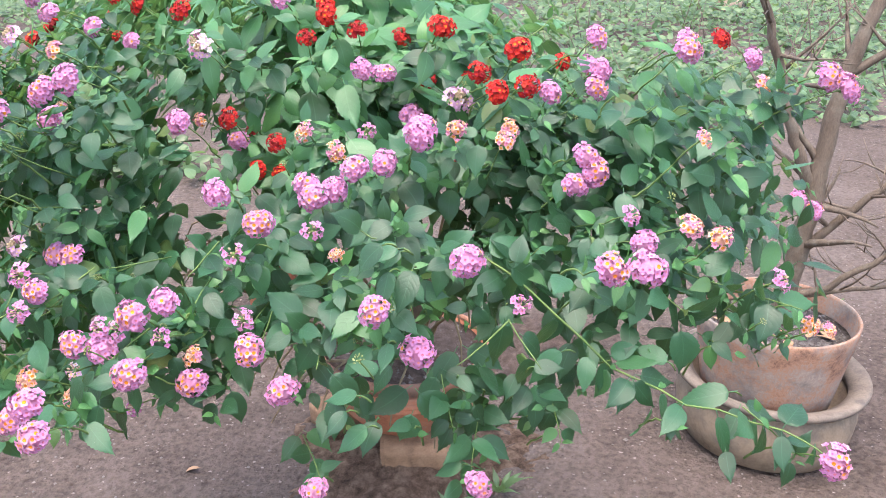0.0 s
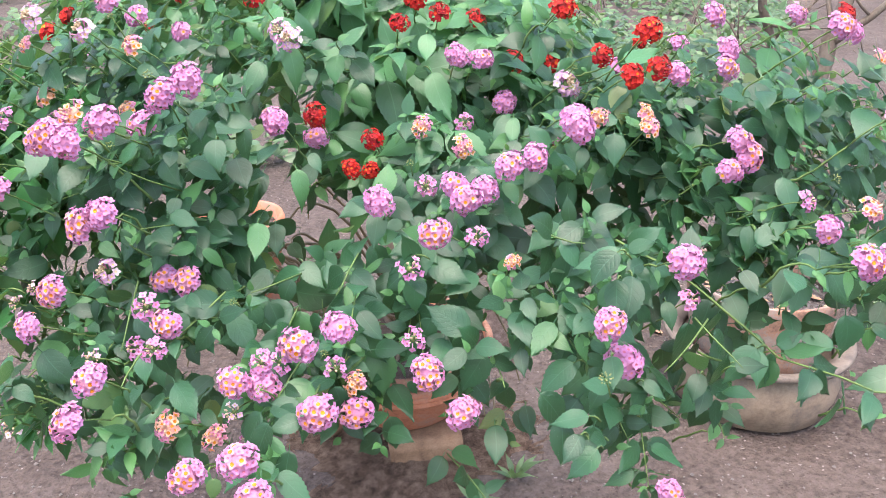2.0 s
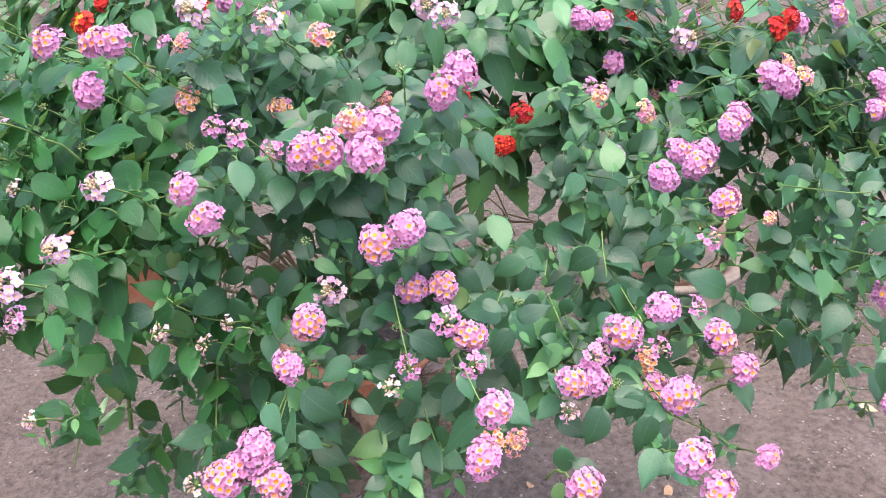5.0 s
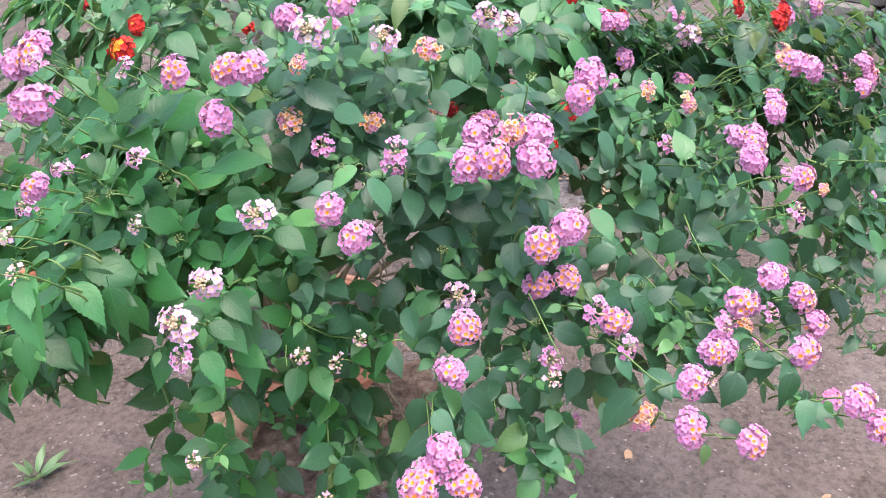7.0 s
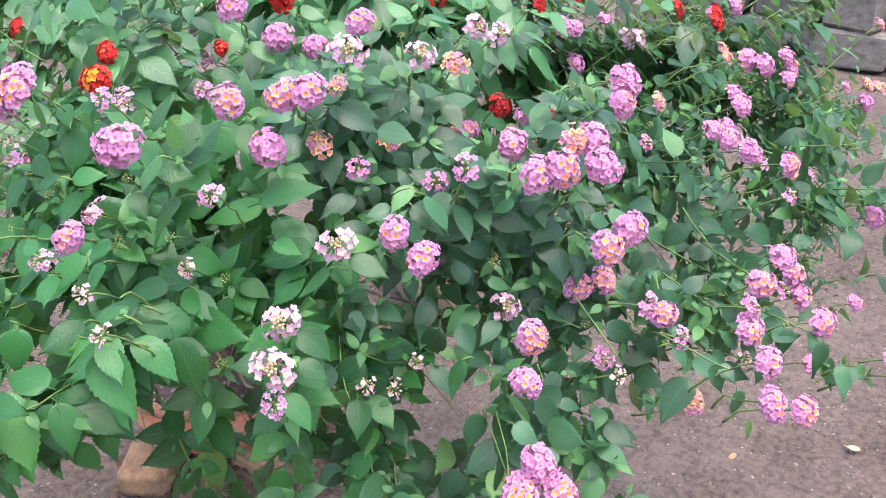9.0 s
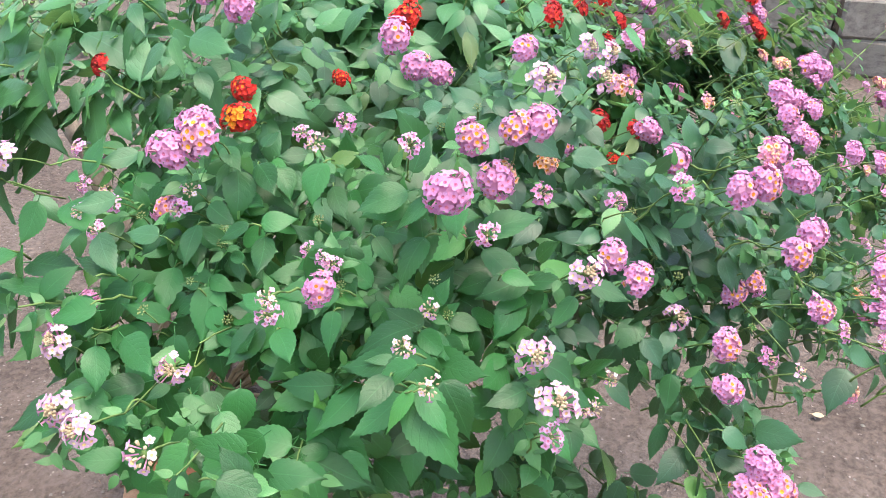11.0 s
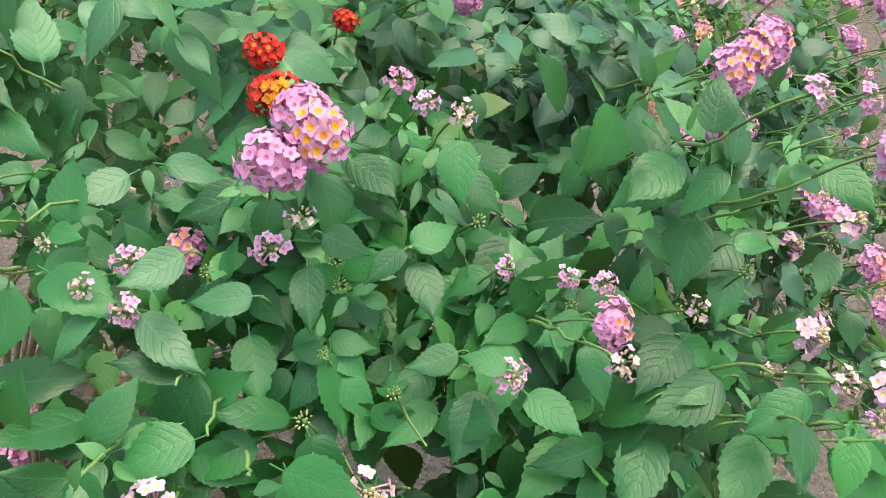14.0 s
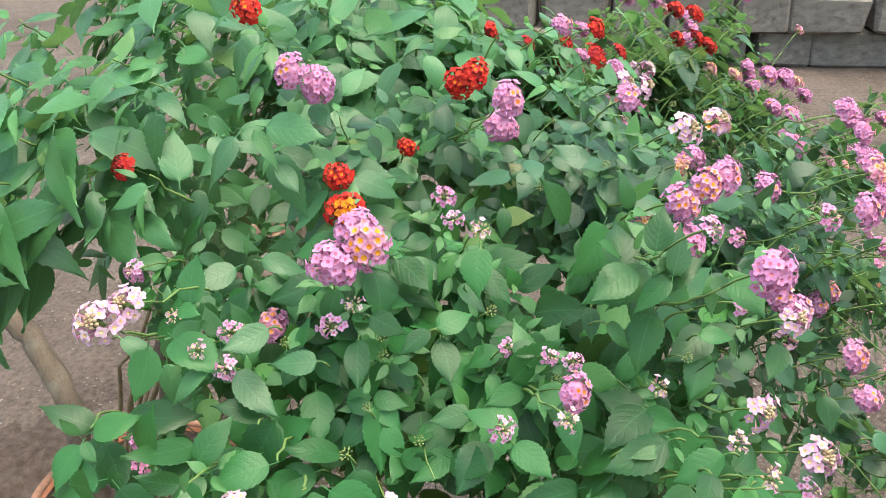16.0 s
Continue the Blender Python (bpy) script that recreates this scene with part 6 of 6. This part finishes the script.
def weeds():
    """Low weeds in uneven patches over the far ground."""
    rnd = random.Random(21)
    heap = Heap()
    n = 0
    while n < 3200:
        y = rnd.uniform(3.6, 13.5)
        x = rnd.uniform(-0.62 * y, 0.56 * y)
        n += 1
        lush = x > 0.1 * y and y > 5.2 + 0.25 * max(0.0, x - 1.6)
        dens = noise.noise((x * 0.45, y * 0.45, 2.0)) + 0.3 * noise.noise((x * 1.6, y * 1.6, 4.0)) + (0.2 if y > 7.5 else -0.1) + (0.35 if lush else -0.1)
        if dens < rnd.uniform(-0.15, 0.2):
            continue
        tall = rnd.uniform(0.05, 0.26) * (1.3 if y > 8 else 0.8)
        stem = Vector((x, y, 0.0))
        for k in range(rnd.randrange(7, 15)):
            z = tall * rnd.random() ** 0.7
            base = stem + Vector((rnd.gauss(0, 0.09), rnd.gauss(0, 0.09), z + 0.01))
            tip = Vector((rnd.uniform(-1, 1), rnd.uniform(-1, 1), rnd.uniform(-0.3, 0.6)))
            v, f, uv = WEEDY[rnd.randrange(3)]
            M = np.array(leaf_pose(base, tip, (rnd.uniform(-0.5, 0.5), -0.6, 1), rnd.uniform(0.04, 0.11)))
            heap.add(v @ M[:3, :3].T + M[:3, 3], f, uv)
    straw = Heap()
    for k in range(60):
        y = rnd.uniform(5.4, 12)
        x = rnd.uniform(0.1, 0.52) * y
        lean = Vector((rnd.uniform(-0.25, 0.25), rnd.uniform(-0.2, 0.2), rnd.uniform(0.25, 0.75)))
        straw.add(*tube(curve((x, y, 0), Vector((x, y, 0)) + lean, 0.0, 4, 0.012, rnd), [0.005, 0.004, 0.004, 0.003, 0.002], 4))
    tagged(put("dry_stems", straw.mesh("dry_stems", [BARK]), None, None, "thin dry upright stems standing among the weeds", "stuff"), category="dry stems")
    tagged(put("weeds", heap.mesh("weeds", [WEED]), None, None, "patchy low green weeds growing on bare earth", "stuff"), category="weeds")


weeds()


def small_weed(at, size, seed):
    rnd = random.Random(seed)
    heap = Heap()
    for k in range(9):
        a = 2.4 * k
        d = Vector((math.cos(a), math.sin(a), rnd.uniform(0.4, 1.5)))
        v, f, uv = LONG[k % 5]
        M = np.array(leaf_pose(Vector((0, 0, 0.004)) + d * size * 0.15, d, (0, 0, 1), size * rnd.uniform(0.6, 1.1)))
        heap.add((v * (0.6, 1.0, 1.0)) @ M[:3, :3].T + M[:3, 3], f, uv)
    ob = put("weed", heap.mesh("weed", [WEED]), None, Matrix.Translation(at))
    tagged(ob, "small green rosette weed sprouting from the sandy earth", "weed", "rosette weeds")


small_weed((-0.65, 1.81, 0.0), 0.065, 1)
small_weed((0.12, 1.42, 0.0), 0.06, 2)
small_weed((0.02, 1.36, 0.0), 0.05, 3)
small_weed((1.18, 2.25, 0.0), 0.07, 4)
small_weed((1.32, 2.0, 0.0), 0.06, 5)


def log(at, end, r):
    rnd = random.Random(3)
    a, b = Vector(at), Vector(end)
    pts = curve((0, 0, 0), b - a, 0.05, 8, 0.02, rnd)
    v, f = tube(pts, [r * (1.15 - 0.05 * i) for i in range(9)], 14)
    pale_bark = grained("pale_bark", [(0.3, (0.3, 0.21, 0.15)), (0.6, (0.48, 0.37, 0.29)), (0.8, (0.58, 0.48, 0.4))], 6, 0.85, 0.5, 0.01, stretch=(1, 1, 0.3))
    tagged(put("log", mesh_from("log", v, f, [pale_bark]), None, Matrix.Translation(a)), "pale weathered log lying among weeds", "log")


log((3.35, 10.0, 0.1), (4.1, 11.2, 0.62), 0.15)


def block_wall():
    """Rough grey blocks, loosely coursed, with a worn slab of ground before them."""
    rnd = random.Random(9)
    base = thing("block_wall", (4.32, 1.0, 0.0), "low wall of rough grey stone blocks, loosely stacked", "wall", kind="structure")
    shapes = []
    for k in range(5):
        bm = bmesh.new()
        bmesh.ops.create_cube(bm, size=1)
        bmesh.ops.bevel(bm, geom=bm.edges[:], offset=0.07, segments=1, affect="EDGES")
        for v in bm.verts:
            v.co += Vector([noise.noise(v.co * 3 + Vector((k * 5, j * 9, 1))) for j in range(3)]) * 0.09
        me = bpy.data.meshes.new("block")
        bm.to_mesh(me)
        bm.free()
        me.materials.append(STONE)
        shapes.append(me)
    for course in range(3):
        y = -3.2 + 0.21 * (course % 2)
        while y < 2.6:
            w = rnd.uniform(0.3, 0.46)
            if course == 2 and rnd.random() < 0.55:
                y += w
                continue
            m = pose(rnd.uniform(-0.08, 0.08), y + w / 2 - 1.0, 0.11 + 0.215 * course, 0, rnd.uniform(-2, 2) * (course == 2), 90 + rnd.uniform(-9, 9)) @ Matrix.Diagonal((w * 0.97, 0.34, 0.22, 1))
            put("block", shapes[rnd.randrange(5)], base, m)
            y += w + rnd.uniform(0.005, 0.03)


block_wall()


def plank_fence():
    """Weathered upright boards behind the blocks."""
    rnd = random.Random(19)
    base = thing("plank_fence", (4.85, 0.0, 0.0), "dark weathered upright wooden boards behind the block wall", "fence", kind="structure")
    old_wood = grained("old_wood", [(0.34, (0.035, 0.028, 0.023)), (0.5, (0.075, 0.062, 0.052)), (0.68, (0.13, 0.11, 0.092))], 9, 0.9, 0.6, 0.004, stretch=(3, 3, 0.3))
    shapes = []
    for k in range(3):
        bm = bmesh.new()
        bmesh.ops.create_cube(bm, size=1)
        bmesh.ops.bevel(bm, geom=bm.edges[:], offset=0.03, segments=1, affect="EDGES")
        for v in bm.verts:
            v.co.z += 0.06 * noise.noise(v.co * 3 + Vector((k * 4, 0, 0))) * (v.co.z > 0)
        me = bpy.data.meshes.new("plank")
        bm.to_mesh(me)
        bm.free()
        me.materials.append(old_wood)
        shapes.append(me)
    y = -3.4
    while y < 2.4:
        w, h = rnd.uniform(0.09, 0.15), rnd.uniform(1.15, 1.35)
        put("plank", shapes[rnd.randrange(3)], base, pose(rnd.uniform(-0.012, 0.012), y + w / 2, h / 2, 0, rnd.uniform(-1, 1), rnd.uniform(-3, 3)) @ Matrix.Diagonal((0.03, w, h, 1)))
        y += w + rnd.uniform(0.004, 0.02)


plank_fence()


def litter():
    """Dry leaves, straw and pebbles on the earth round the pots."""
    rnd = random.Random(31)
    flat = mesh_from("fallen_leaf", LONG[0][0], LONG[0][1], [DRY_LEAF], None, LONG[0][2])
    pale = mesh_from("fallen_leaf", LONG[2][0], LONG[2][1], [STRAW], None, LONG[2][2])
    for x, y, turn, size, me in ((0.56, 0.76, 70, 0.03, flat), (0.74, 0.55, 20, 0.035, pale), (0.35, 1.1, 140, 0.04, flat), (-0.3, 1.28, 220, 0.05, flat), (0.1, 1.22, 310, 0.04, flat), (0.66, 1.95, 10, 0.06, flat), (-0.55, 1.5, 80, 0.045, flat), (0.9, 1.1, 200, 0.04, pale)):
        ob = put("fallen_leaf", me, None, pose(x, y, 0.012, rnd.uniform(-8, 8), rnd.uniform(-8, 8), turn) @ Matrix.Diagonal((size, size, size, 1)))
        tagged(ob, "dry curled fallen leaf on the sandy earth", "dead leaf", "fallen leaves")
    heap = Heap()
    for i in range(3500):
        x, y = rnd.uniform(-1.2, 2.4), rnd.uniform(0.3, 3.2)
        r = rnd.uniform(0.0012, 0.0045) * (1.6 if rnd.random() < 0.06 else 1)
        pts = [(x + r * a, y + r * b, 0.6 * r * c + 0.002) for a, b, c in ((1, 0, 0), (0, 1, 0), (-1, 0, 0), (0, -1, 0), (0.1, 0.1, 1.3))]
        heap.add(pts, [(0, 1, 4), (1, 2, 4), (2, 3, 4), (3, 0, 4)])
    tagged(put("pebbles", heap.mesh("pebbles", [STONE], False), None, None, "scattered grit and small pebbles on the earth", "stuff"), category="pebbles")


litter()
